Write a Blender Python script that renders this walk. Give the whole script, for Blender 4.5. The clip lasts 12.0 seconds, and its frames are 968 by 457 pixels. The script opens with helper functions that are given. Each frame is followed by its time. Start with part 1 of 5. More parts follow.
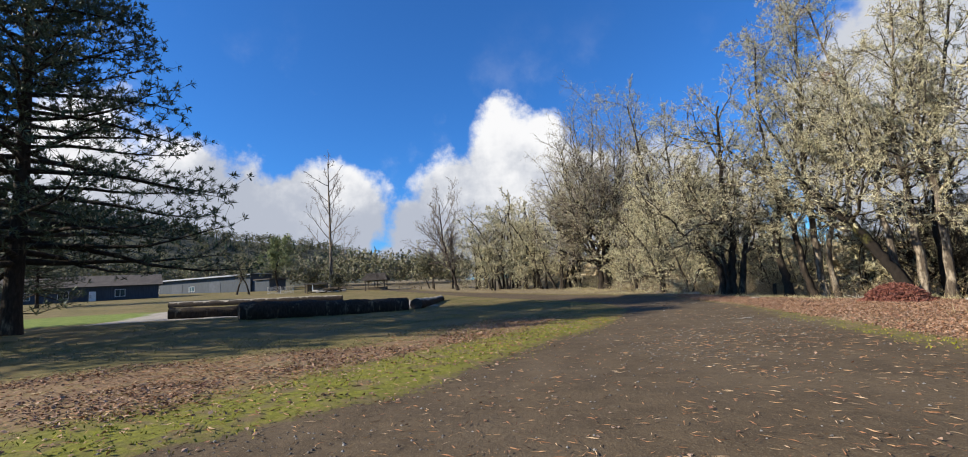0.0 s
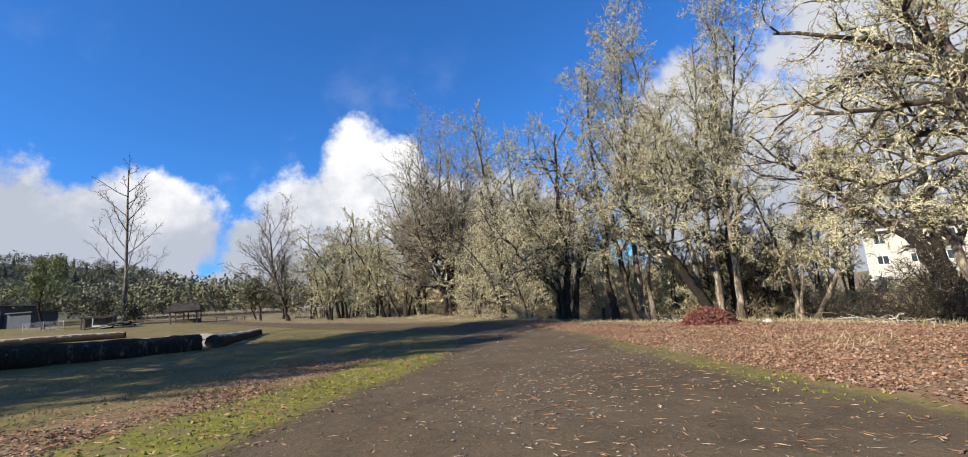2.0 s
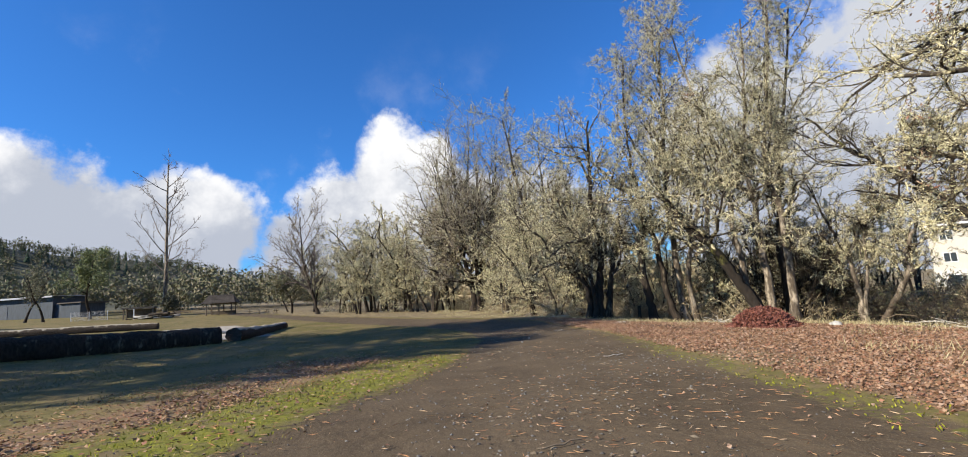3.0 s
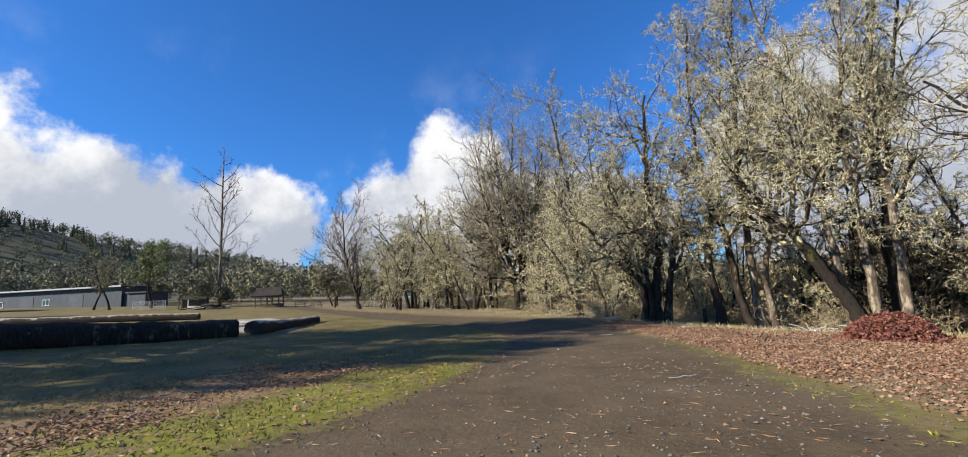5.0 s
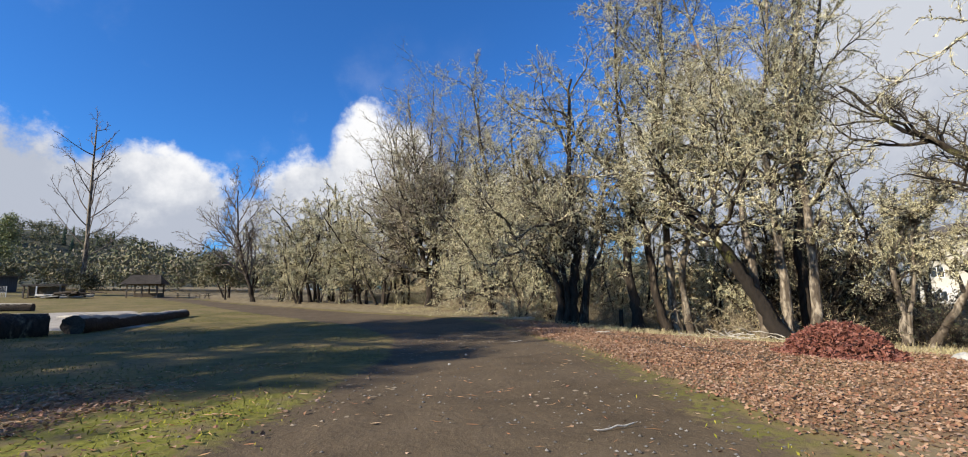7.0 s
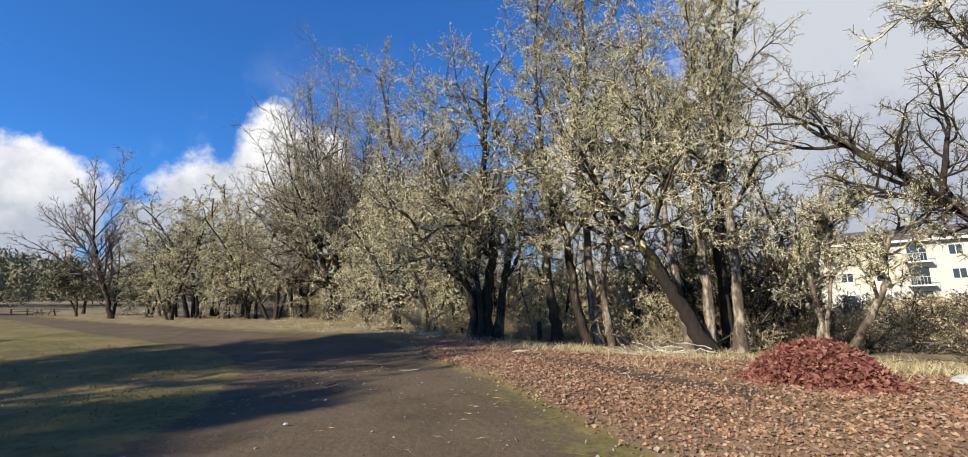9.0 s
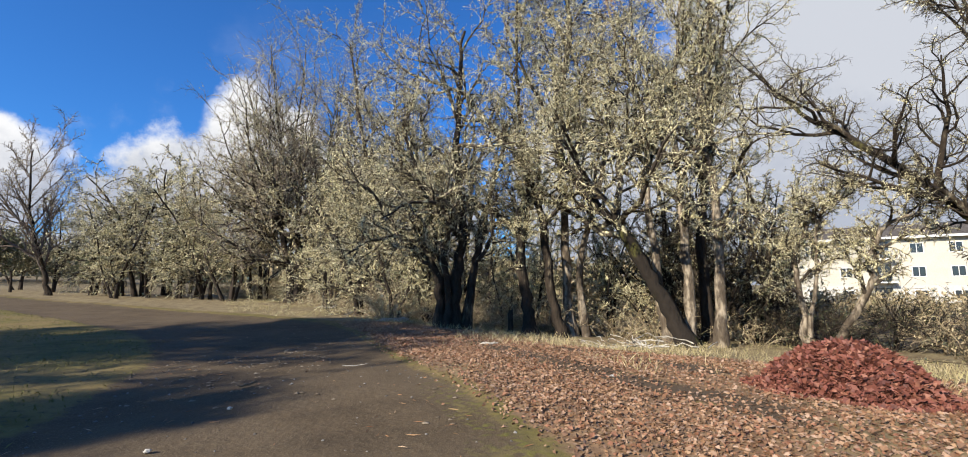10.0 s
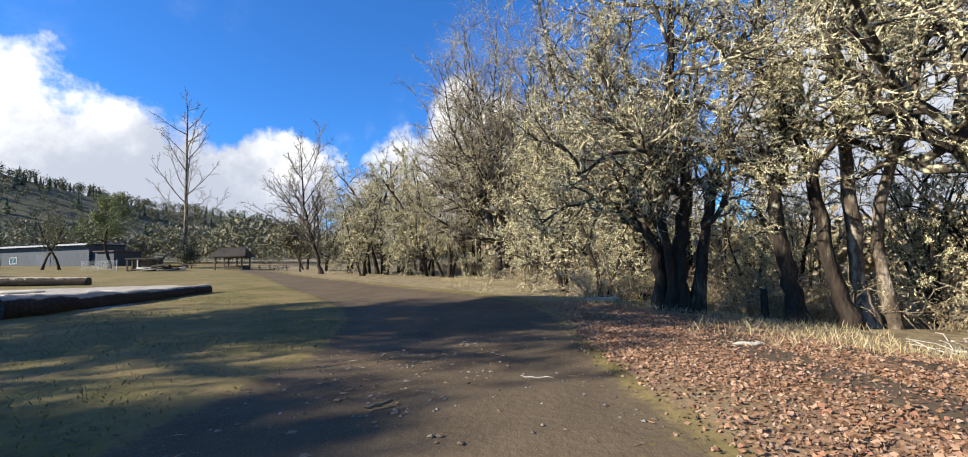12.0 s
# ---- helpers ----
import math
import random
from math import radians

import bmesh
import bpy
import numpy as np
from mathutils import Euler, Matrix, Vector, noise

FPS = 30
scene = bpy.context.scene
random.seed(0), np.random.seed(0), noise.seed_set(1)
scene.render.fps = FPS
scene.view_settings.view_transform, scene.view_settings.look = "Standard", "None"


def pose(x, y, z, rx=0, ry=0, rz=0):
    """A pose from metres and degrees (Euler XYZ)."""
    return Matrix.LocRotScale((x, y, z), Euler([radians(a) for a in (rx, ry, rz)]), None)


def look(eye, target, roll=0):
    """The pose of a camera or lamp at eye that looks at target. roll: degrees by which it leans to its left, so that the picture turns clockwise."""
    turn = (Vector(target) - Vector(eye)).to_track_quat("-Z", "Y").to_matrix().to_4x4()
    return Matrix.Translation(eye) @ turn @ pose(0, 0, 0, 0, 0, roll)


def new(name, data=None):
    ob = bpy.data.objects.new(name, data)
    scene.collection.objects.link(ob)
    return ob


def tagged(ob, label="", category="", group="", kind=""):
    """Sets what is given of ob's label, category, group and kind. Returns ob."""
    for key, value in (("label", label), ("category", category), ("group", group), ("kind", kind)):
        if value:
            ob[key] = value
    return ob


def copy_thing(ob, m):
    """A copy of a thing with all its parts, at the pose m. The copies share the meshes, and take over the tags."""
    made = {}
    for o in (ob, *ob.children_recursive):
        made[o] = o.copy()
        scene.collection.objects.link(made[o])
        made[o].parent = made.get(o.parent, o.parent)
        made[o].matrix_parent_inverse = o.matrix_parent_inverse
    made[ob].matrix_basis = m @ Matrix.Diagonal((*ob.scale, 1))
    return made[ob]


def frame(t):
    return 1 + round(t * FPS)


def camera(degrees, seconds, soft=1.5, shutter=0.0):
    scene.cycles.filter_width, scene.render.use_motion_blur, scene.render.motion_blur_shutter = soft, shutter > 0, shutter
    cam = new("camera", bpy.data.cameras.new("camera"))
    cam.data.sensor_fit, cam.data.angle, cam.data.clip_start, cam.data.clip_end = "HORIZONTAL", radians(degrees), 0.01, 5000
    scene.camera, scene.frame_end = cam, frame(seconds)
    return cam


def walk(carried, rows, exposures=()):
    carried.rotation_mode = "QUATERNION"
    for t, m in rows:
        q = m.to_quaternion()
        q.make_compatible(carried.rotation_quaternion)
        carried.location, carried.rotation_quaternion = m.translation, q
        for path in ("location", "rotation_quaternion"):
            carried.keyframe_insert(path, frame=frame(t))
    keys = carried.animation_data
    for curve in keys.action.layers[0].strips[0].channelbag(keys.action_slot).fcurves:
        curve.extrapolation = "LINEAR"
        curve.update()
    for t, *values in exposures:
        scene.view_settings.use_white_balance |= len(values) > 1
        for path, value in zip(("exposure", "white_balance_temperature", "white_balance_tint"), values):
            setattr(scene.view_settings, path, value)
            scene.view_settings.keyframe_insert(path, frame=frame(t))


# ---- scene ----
# ---- camera ----
cam = camera(92.5, 12.0, soft=1.0)
METRES, EYE, TILT, LEAN, TURN = 19.7, 1.5, 0.0, 0.0, 0.0
ROWS = [
    (0.0, 0.0, 0.0, 0.0, 0.44, 7.07, 3.53),
    (0.5, 0.0191, 0.0391, 0.0014, -18.95, 6.0, 4.0),
    (1.0, 0.0393, 0.0722, 0.0016, -19.58, 6.24, 4.67),
    (1.5, 0.0608, 0.1106, 0.003, -15.66, 6.58, 3.5),
    (2.0, 0.0784, 0.142, 0.003, -17.51, 8.95, 4.58),
    (2.5, 0.097, 0.1781, 0.0033, -14.34, 8.87, 3.95),
    (4.5, 0.1729, 0.3278, -0.0038, -12.77, 8.45, 3.87),
    (5.0, 0.1862, 0.3658, -0.0053, -7.57, 8.9, 2.57),
    (5.5, 0.2025, 0.4019, -0.0052, -12.69, 8.03, 2.93),
    (6.0, 0.221, 0.4372, -0.0037, -10.25, 8.59, 2.8),
    (6.5, 0.239, 0.4774, -0.0038, -14.59, 8.07, 1.77),
    (8.5, 0.3215, 0.624, -0.003, -20.79, 8.78, 0.87),
    (9.0, 0.341, 0.6597, -0.0012, -27.49, 8.93, 2.01),
    (9.5, 0.3669, 0.6934, -0.0015, -30.61, 9.61, 1.45),
    (10.0, 0.3885, 0.732, -0.0031, -30.92, 7.22, 0.58),
    (10.5, 0.4101, 0.7677, -0.0055, -27.76, 6.6, 2.52),
    (11.0, 0.4283, 0.8061, -0.0062, -18.52, 4.74, 0.51),
    (11.5, 0.4428, 0.8449, -0.006, -17.54, 4.31, 2.02),
    (12.0, 0.4545, 0.8848, -0.0042, -5.32, 4.64, 1.69),
]
walk(cam, [(t, pose(0, 0, EYE, TILT, LEAN, TURN) @ pose(METRES * x, METRES * y, METRES * z, 90 + pitch, roll, yaw)) for t, x, y, z, yaw, pitch, roll in ROWS],
     exposures=[(0.0, 0.84), (0.5, 1.0), (2.0, 0.96), (6.5, 0.88), (9.5, 0.9), (10.5, 0.96), (11.0, 1.1), (12.0, 1.2)])

# ---- world, sun, exposure ----
SUN_EL, SUN_AZ = 28.0, 254.5            # degrees; azimuth clockwise from +y, where the sun stands


def node(nt, kind, **sets):
    n = nt.nodes.new(kind)
    for k, v in sets.items():
        if k == "op":
            n.operation = v
        elif k == "sky":
            n.sky_type = v
        elif k == "blend":
            n.blend_type = v
        elif k == "dtype":
            n.data_type = v
        elif k == "attr":
            n.attribute_name = v
        elif k == "rough":
            n.inputs["Roughness"].default_value = v
        elif k == "scale":
            n.inputs["Scale"].default_value = v
        elif k == "detail":
            n.inputs["Detail"].default_value = v
    return n


def maths(nt, op, a, b=None, c=None, clamp=False):
    n = nt.nodes.new("ShaderNodeMath")
    n.operation, n.use_clamp = op, clamp
    for i, v in enumerate((a, b, c)):
        if v is None:
            continue
        if isinstance(v, (int, float)):
            n.inputs[i].default_value = v
        else:
            nt.links.new(v, n.inputs[i])
    return n.outputs[0]


def step(nt, v, lo, hi, a=0.0, b=1.0):
    n = nt.nodes.new("ShaderNodeMapRange")
    n.interpolation_type = "SMOOTHSTEP"
    nt.links.new(v, n.inputs[0])
    for i, x in enumerate((lo, hi, a, b)):
        n.inputs[i + 1].default_value = x
    return n.outputs[0]


def mix(nt, f, a, b):
    n = nt.nodes.new("ShaderNodeMix")
    n.data_type = "RGBA"
    for i, v in ((0, f), (6, a), (7, b)):
        if isinstance(v, (int, float)):
            n.inputs[i].default_value = v
        elif isinstance(v, tuple):
            n.inputs[i].default_value = (*v, 1)
        else:
            nt.links.new(v, n.inputs[i])
    return n.outputs[2]


def noise_tex(nt, vec, scale, detail=3.0, rough=0.55):
    n = nt.nodes.new("ShaderNodeTexNoise")
    n.inputs["Scale"].default_value, n.inputs["Detail"].default_value, n.inputs["Roughness"].default_value = scale, detail, rough
    nt.links.new(vec, n.inputs["Vector"])
    return n.outputs[0]


def make_world():
    w = bpy.data.worlds.new("sky")
    w.use_nodes = True
    nt = w.node_tree
    nt.nodes.clear()
    sky = node(nt, "ShaderNodeTexSky", sky="NISHITA")
    sky.sun_disc = False
    sky.sun_elevation, sky.sun_rotation = radians(SUN_EL), radians(SUN_AZ)
    sky.air_density, sky.dust_density, sky.ozone_density = 1.0, 0.3, 3.0
    co = nt.nodes.new("ShaderNodeTexCoord").outputs["Generated"]
    sep = nt.nodes.new("ShaderNodeSeparateXYZ")
    nt.links.new(co, sep.inputs[0])
    az = maths(nt, "MULTIPLY", maths(nt, "ARCTAN2", sep.outputs[0], sep.outputs[1]), 180 / math.pi)
    el = maths(nt, "MULTIPLY", maths(nt, "ARCSINE", sep.outputs[2]), 180 / math.pi)
    n1 = noise_tex(nt, co, 5.0, 7.0, 0.6)
    n2 = noise_tex(nt, co, 16.0, 5.0, 0.6)
    # cumulus heads: azimuth, elevation, half width, half height
    heads = [(-31, 8, 10, 10.5), (-20, 7, 10, 9.5), (-42, 8, 10, 12), (-56, 10, 11, 12), (3.5, 13, 6.5, 9.5), (8, 12, 6, 9), (-2.5, 10, 7, 7), (-6, 6, 8, 6),
             (10, 8, 9, 10), (-11, 2, 10, 5), (22, 6, 12, 10), (45, 10, 12, 15), (74, 15, 24, 30), (60, 5, 16, 12), (115, 8, 24, 9)]
    total = None
    for a, e, ra, re in heads:
        da = maths(nt, "DIVIDE", maths(nt, "SUBTRACT", az, a), ra)
        de = maths(nt, "DIVIDE", maths(nt, "SUBTRACT", el, e), re)
        d2 = maths(nt, "ADD", maths(nt, "MULTIPLY", da, da), maths(nt, "MULTIPLY", de, de))
        v = maths(nt, "SUBTRACT", 1.0, maths(nt, "SQRT", d2))
        total = v if total is None else maths(nt, "MAXIMUM", total, v)
    edge = maths(nt, "ADD", maths(nt, "MULTIPLY", maths(nt, "SUBTRACT", n1, 0.5), 1.5), maths(nt, "MULTIPLY", maths(nt, "SUBTRACT", n2, 0.5), 0.55))
    body = maths(nt, "ADD", total, maths(nt, "MULTIPLY", edge, 0.8))
    cover = step(nt, body, 0.0, 0.22)
    wisp = maths(nt, "MULTIPLY", step(nt, n1, 0.56, 0.8), step(nt, el, 34.0, 8.0))
    cover = maths(nt, "MAXIMUM", cover, maths(nt, "MULTIPLY", wisp, 0.35))
    # flat grey undersides, bright heads towards the sun
    lit = step(nt, maths(nt, "ADD", el, maths(nt, "MULTIPLY", maths(nt, "SUBTRACT", n1, 0.5), 34.0)), 8.0, 18.0)
    lit = maths(nt, "MULTIPLY", lit, step(nt, az, 14.0, 40.0, 1.0, 0.3))
    white = mix(nt, lit, (4.8, 5.2, 6.1), (9.6, 9.6, 9.7))
    bg = nt.nodes.new("ShaderNodeBackground")
    bg.inputs[1].default_value = 0.056
    tint = nt.nodes.new("ShaderNodeMix")
    tint.data_type, tint.blend_type = "RGBA", "MULTIPLY"
    tint.inputs[0].default_value = 1.0
    nt.links.new(sky.outputs[0], tint.inputs[6])
    tint.inputs[7].default_value = (0.42, 1.05, 1.82, 1)
    nt.links.new(mix(nt, cover, tint.outputs[2], white), bg.inputs[0])
    out = nt.nodes.new("ShaderNodeOutputWorld")
    nt.links.new(bg.outputs[0], out.inputs[0])
    scene.world = w


make_world()
sun_data = bpy.data.lights.new("sun", "SUN")
sun_data.energy, sun_data.angle, sun_data.color = 5.0, radians(0.5), (1.0, 0.91, 0.76)
sun = new("sun", sun_data)
sun_dir = Vector((math.sin(radians(SUN_AZ)) * math.cos(radians(SUN_EL)), math.cos(radians(SUN_AZ)) * math.cos(radians(SUN_EL)), math.sin(radians(SUN_EL))))
sun.matrix_world = look(sun_dir * 100, (0, 0, 0))


# ---- materials ----
def material(name, rough=0.85, spec=0.3):
    m = bpy.data.materials.new(name)
    m.use_nodes = True
    nt = m.node_tree
    b = nt.nodes["Principled BSDF"]
    b.inputs["Roughness"].default_value = rough
    b.inputs["Specular IOR Level"].default_value = spec
    return m, nt, b


def coords(nt):
    return nt.nodes.new("ShaderNodeTexCoord").outputs["Object"]


def bump(nt, b, height, strength=0.5, dist=0.02):
    n = nt.nodes.new("ShaderNodeBump")
    n.inputs["Strength"].default_value, n.inputs["Distance"].default_value = strength, dist
    nt.links.new(height, n.inputs["Height"])
    nt.links.new(n.outputs[0], b.inputs["Normal"])


def stretched(nt, v, sx, sy, sz):
    n = nt.nodes.new("ShaderNodeVectorMath")
    n.operation = "MULTIPLY"
    nt.links.new(v, n.inputs[0])
    n.inputs[1].default_value = (sx, sy, sz)
    return n.outputs[0]


def island(nt):
    return nt.nodes.new("ShaderNodeNewGeometry").outputs["Random Per Island"]


def two_tone(name, a, b_, scale, fine, rough=0.85, bumpy=0.5, stretch=(1, 1, 1), dist=0.02, third=None, cut=(0.4, 0.62)):
    m, nt, b = material(name, rough)
    co = stretched(nt, coords(nt), *stretch)
    n1, n2 = noise_tex(nt, co, scale, 4), noise_tex(nt, co, fine, 3)
    col = mix(nt, step(nt, n1, *cut), a, b_)
    col = mix(nt, step(nt, n2, 0.35, 0.7), col, third or tuple(x * 0.7 for x in a))
    nt.links.new(col, b.inputs["Base Color"])
    if bumpy:
        bump(nt, b, n2, bumpy, dist)
    return m


def varied(name, colours, rough=0.8, spec=0.25, through_light=0.0):
    """Each loose piece takes one of the colours."""
    m, nt, b = material(name, rough, spec)
    ramp = nt.nodes.new("ShaderNodeValToRGB")
    ramp.color_ramp.interpolation = "CONSTANT"
    el = ramp.color_ramp.elements
    while len(el) < len(colours):
        el.new(0.5)
    for i, c in enumerate(colours):
        el[i].position, el[i].color = i / len(colours), (*c, 1)
    nt.links.new(island(nt), ramp.inputs[0])
    grain = noise_tex(nt, coords(nt), 6.0, 3)
    nt.links.new(mix(nt, step(nt, grain, 0.3, 0.75, 0.0, 0.35), ramp.outputs[0], tuple(0.5 * x for x in colours[0])), b.inputs["Base Color"])
    return m


BARK = two_tone("bark", (0.036, 0.026, 0.018), (0.17, 0.14, 0.095), 2.2, 11.0, 0.95, 1.0, (1, 1, 0.3), 0.06, (0.018, 0.013, 0.009), (0.55, 0.7))
BARK_PALE = two_tone("pale_bark", (0.30, 0.25, 0.185), (0.09, 0.07, 0.05), 2.6, 9.0, 0.95, 1.0, (1, 1, 0.35), 0.07, (0.06, 0.045, 0.032), (0.42, 0.58))
BARK_MOSS = two_tone("mossy_bark", (0.02, 0.015, 0.011), (0.085, 0.08, 0.02), 1.4, 9.0, 0.95, 1.0, (1, 1, 0.5), 0.05, (0.016, 0.012, 0.009), (0.54, 0.68))
LIMB = two_tone("lichened_limb", (0.05, 0.038, 0.028), (0.60, 0.55, 0.35), 3.2, 9.0, 0.95, 0.8, (1, 1, 1), 0.03, (0.035, 0.028, 0.02), (0.5, 0.61))
TWIG = two_tone("lichened_twig", (0.10, 0.078, 0.055), (0.70, 0.64, 0.42), 2.4, 6.0, 0.95, 0.0, (1, 1, 1), 0.01, (0.06, 0.046, 0.034), (0.44, 0.54))
LICHEN = varied("lichen", [(0.66, 0.61, 0.37), (0.75, 0.71, 0.47), (0.52, 0.49, 0.26), (0.68, 0.61, 0.35), (0.60, 0.58, 0.41), (0.72, 0.66, 0.44), (0.26, 0.20, 0.10), (0.10, 0.08, 0.05)], 0.95, 0.1)
TWIG_BARE = two_tone("bare_twig", (0.15, 0.115, 0.095), (0.22, 0.185, 0.145), 1.2, 5.0, 0.9, 0.0)
TWIG_DARK = two_tone("dark_twig", (0.06, 0.047, 0.034), (0.16, 0.14, 0.09), 2.0, 6.0, 0.95, 0.0)
TWIG_PURPLE = two_tone("budding_twig", (0.2, 0.16, 0.125), (0.46, 0.43, 0.31), 0.9, 5.0, 0.9, 0.0, (1, 1, 1), 0.01, (0.14, 0.11, 0.09), (0.42, 0.58))
NEEDLE = varied("pine_needles", [(0.055, 0.085, 0.045), (0.075, 0.105, 0.055), (0.04, 0.065, 0.035), (0.10, 0.11, 0.05)], 0.6, 0.3)
PINE_BARK = two_tone("bark", (0.036, 0.026, 0.018), (0.17, 0.14, 0.095), 2.2, 11.0, 0.95, 1.0, (1, 1, 0.3), 0.06, (0.018, 0.013, 0.009), (0.55, 0.7))
LOG_BARK = two_tone("bark", (0.036, 0.026, 0.018), (0.17, 0.14, 0.095), 2.2, 11.0, 0.95, 1.0, (1, 1, 0.3), 0.06, (0.018, 0.013, 0.009), (0.55, 0.7))


def pale_topped_log():
    """Dark bark, paler where the surface faces up."""
    m, nt, b = material("pale_top_log", 0.95, 0.2)
    co = coords(nt)
    n1, n2 = noise_tex(nt, stretched(nt, co, 1, 0.3, 1), 3.0, 4), noise_tex(nt, co, 14.0, 3)
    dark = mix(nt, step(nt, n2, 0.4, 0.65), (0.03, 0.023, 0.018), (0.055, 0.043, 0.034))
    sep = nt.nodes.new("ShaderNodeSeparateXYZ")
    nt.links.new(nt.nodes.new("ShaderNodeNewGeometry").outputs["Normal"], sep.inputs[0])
    # paler colour by upward normal, its edge broken by noise
    upward = step(nt, maths(nt, "ADD", sep.outputs[2], maths(nt, "MULTIPLY", maths(nt, "SUBTRACT", n1, 0.5), 0.9)), 0.62, 0.8)
    nt.links.new(mix(nt, upward, dark, (0.34, 0.30, 0.24)), b.inputs["Base Color"])
    bump(nt, b, n2, 1.0, 0.05)
    return m


LOG_PALE_TOP = pale_topped_log()
LOG_WOOD = two_tone("weathered_log_end", (0.05, 0.04, 0.032), (0.085, 0.068, 0.052), 2.0, 20.0, 0.9, 0.5, (1, 1, 1), 0.01)
BLEACHED = two_tone("bleached_wood", (0.44, 0.4, 0.336), (0.544, 0.512, 0.448), 2.0, 20.0, 0.9, 0.5, (1, 1, 1), 0.01)
LEAF = varied("fallen_leaves", [(0.228, 0.129, 0.072), (0.304, 0.19, 0.114), (0.182, 0.095, 0.053), (0.312, 0.198, 0.129), (0.243, 0.114, 0.068), (0.334, 0.228, 0.163), (0.152, 0.087, 0.053)], 0.7, 0.3)
LEAF_RED = varied("red_leaves", [(0.165, 0.056, 0.038), (0.215, 0.08, 0.053), (0.125, 0.042, 0.03), (0.26, 0.115, 0.077), (0.08, 0.028, 0.021), (0.185, 0.063, 0.046)], 0.65, 0.35)
STRAW = varied("dry_grass", [(0.377, 0.312, 0.18), (0.451, 0.377, 0.23), (0.295, 0.246, 0.131), (0.328, 0.295, 0.139), (0.246, 0.205, 0.107)], 0.8, 0.2)
GRASS = varied("grass", [(0.141, 0.133, 0.041), (0.178, 0.163, 0.052), (0.111, 0.111, 0.033), (0.207, 0.178, 0.081)], 0.8, 0.2)
MOSS = varied("moss", [(0.24, 0.24, 0.022), (0.20, 0.21, 0.02), (0.28, 0.255, 0.035), (0.15, 0.15, 0.022)], 0.9, 0.1)
PINE_STRAW = varied("pine_straw", [(0.32, 0.165, 0.08), (0.38, 0.23, 0.12), (0.26, 0.12, 0.06), (0.42, 0.30, 0.19)], 0.8, 0.2)
PEBBLE = varied("gravel", [(0.148, 0.141, 0.126), (0.096, 0.089, 0.081), (0.222, 0.207, 0.185), (0.074, 0.067, 0.059)], 0.85, 0.3)
EVERGREEN = varied("conifer_foliage", [(0.045, 0.07, 0.045), (0.055, 0.08, 0.05), (0.07, 0.092, 0.055), (0.085, 0.10, 0.065)], 0.9, 0.1)
BROADLEAF = varied("green_foliage", [(0.17, 0.20, 0.08), (0.21, 0.23, 0.10), (0.13, 0.16, 0.065), (0.25, 0.25, 0.13)], 0.8, 0.2)
WOODLAND = varied("winter_woodland", [(0.17, 0.16, 0.10), (0.22, 0.20, 0.12), (0.14, 0.145, 0.085), (0.24, 0.21, 0.155), (0.12, 0.13, 0.075)], 0.95, 0.1)
HILLWOOD = varied("hillside_woods", [(0.125, 0.13, 0.072), (0.16, 0.15, 0.09), (0.10, 0.11, 0.06), (0.19, 0.16, 0.115), (0.085, 0.10, 0.055)], 0.95, 0.1)
FAWN = varied("fawn_brush", [(0.40, 0.32, 0.20), (0.50, 0.42, 0.27), (0.30, 0.24, 0.14), (0.20, 0.155, 0.09), (0.36, 0.32, 0.19)], 0.95, 0.1)
SHRUB = varied("brush_twigs", [(0.28, 0.22, 0.15), (0.38, 0.31, 0.20), (0.20, 0.15, 0.10), (0.46, 0.38, 0.25), (0.25, 0.24, 0.14)], 0.9, 0.1)
STONE = two_tone("pale_rock", (0.44, 0.424, 0.384), (0.32, 0.304, 0.272), 3.0, 18.0, 0.9, 0.6)
STUCCO = two_tone("cream_stucco", (0.5, 0.47, 0.4), (0.45, 0.42, 0.355), 0.6, 20.0, 0.9, 0.2)
STUCCO_WHITE = two_tone("white_stucco", (0.52, 0.5, 0.45), (0.47, 0.45, 0.40), 0.6, 20.0, 0.9, 0.2)
SHINGLE = two_tone("dark_shingles", (0.09, 0.076, 0.064), (0.13, 0.112, 0.096), 1.0, 12.0, 0.9, 0.4)
METAL_GREY = two_tone("blue_grey_cladding", (0.036, 0.048, 0.064), (0.044, 0.058, 0.076), 0.4, 6.0, 0.6, 0.2, (1, 1, 0.1))
WHITE_ROOF = two_tone("white_metal_roof", (0.4, 0.416, 0.432), (0.335, 0.35, 0.37), 0.4, 6.0, 0.5, 0.1)
TIMBER = two_tone("weathered_timber", (0.13, 0.1, 0.072), (0.19, 0.16, 0.124), 2.0, 14.0, 0.9, 0.4, (1, 1, 0.3))
PAINT_WHITE = two_tone("white_paint", (0.78, 0.78, 0.76), (0.7, 0.7, 0.68), 1.0, 14.0, 0.6, 0.1)
STEEL = two_tone("galvanised_steel", (0.42, 0.43, 0.44), (0.34, 0.35, 0.36), 3.0, 20.0, 0.5, 0.1)
HOLE = two_tone("dark_hollow", (0.02, 0.017, 0.014), (0.03, 0.025, 0.02), 3.0, 15.0, 1.0, 0.2)


def make_glass():
    m, nt, b = material("window_glass", 0.08, 0.6)
    b.inputs["Base Color"].default_value = (0.03, 0.035, 0.04, 1)
    return m


GLASS = make_glass()


# ---- lie of the land ----
def softplus(u, k):
    return k * np.logaddexp(0, u / k)


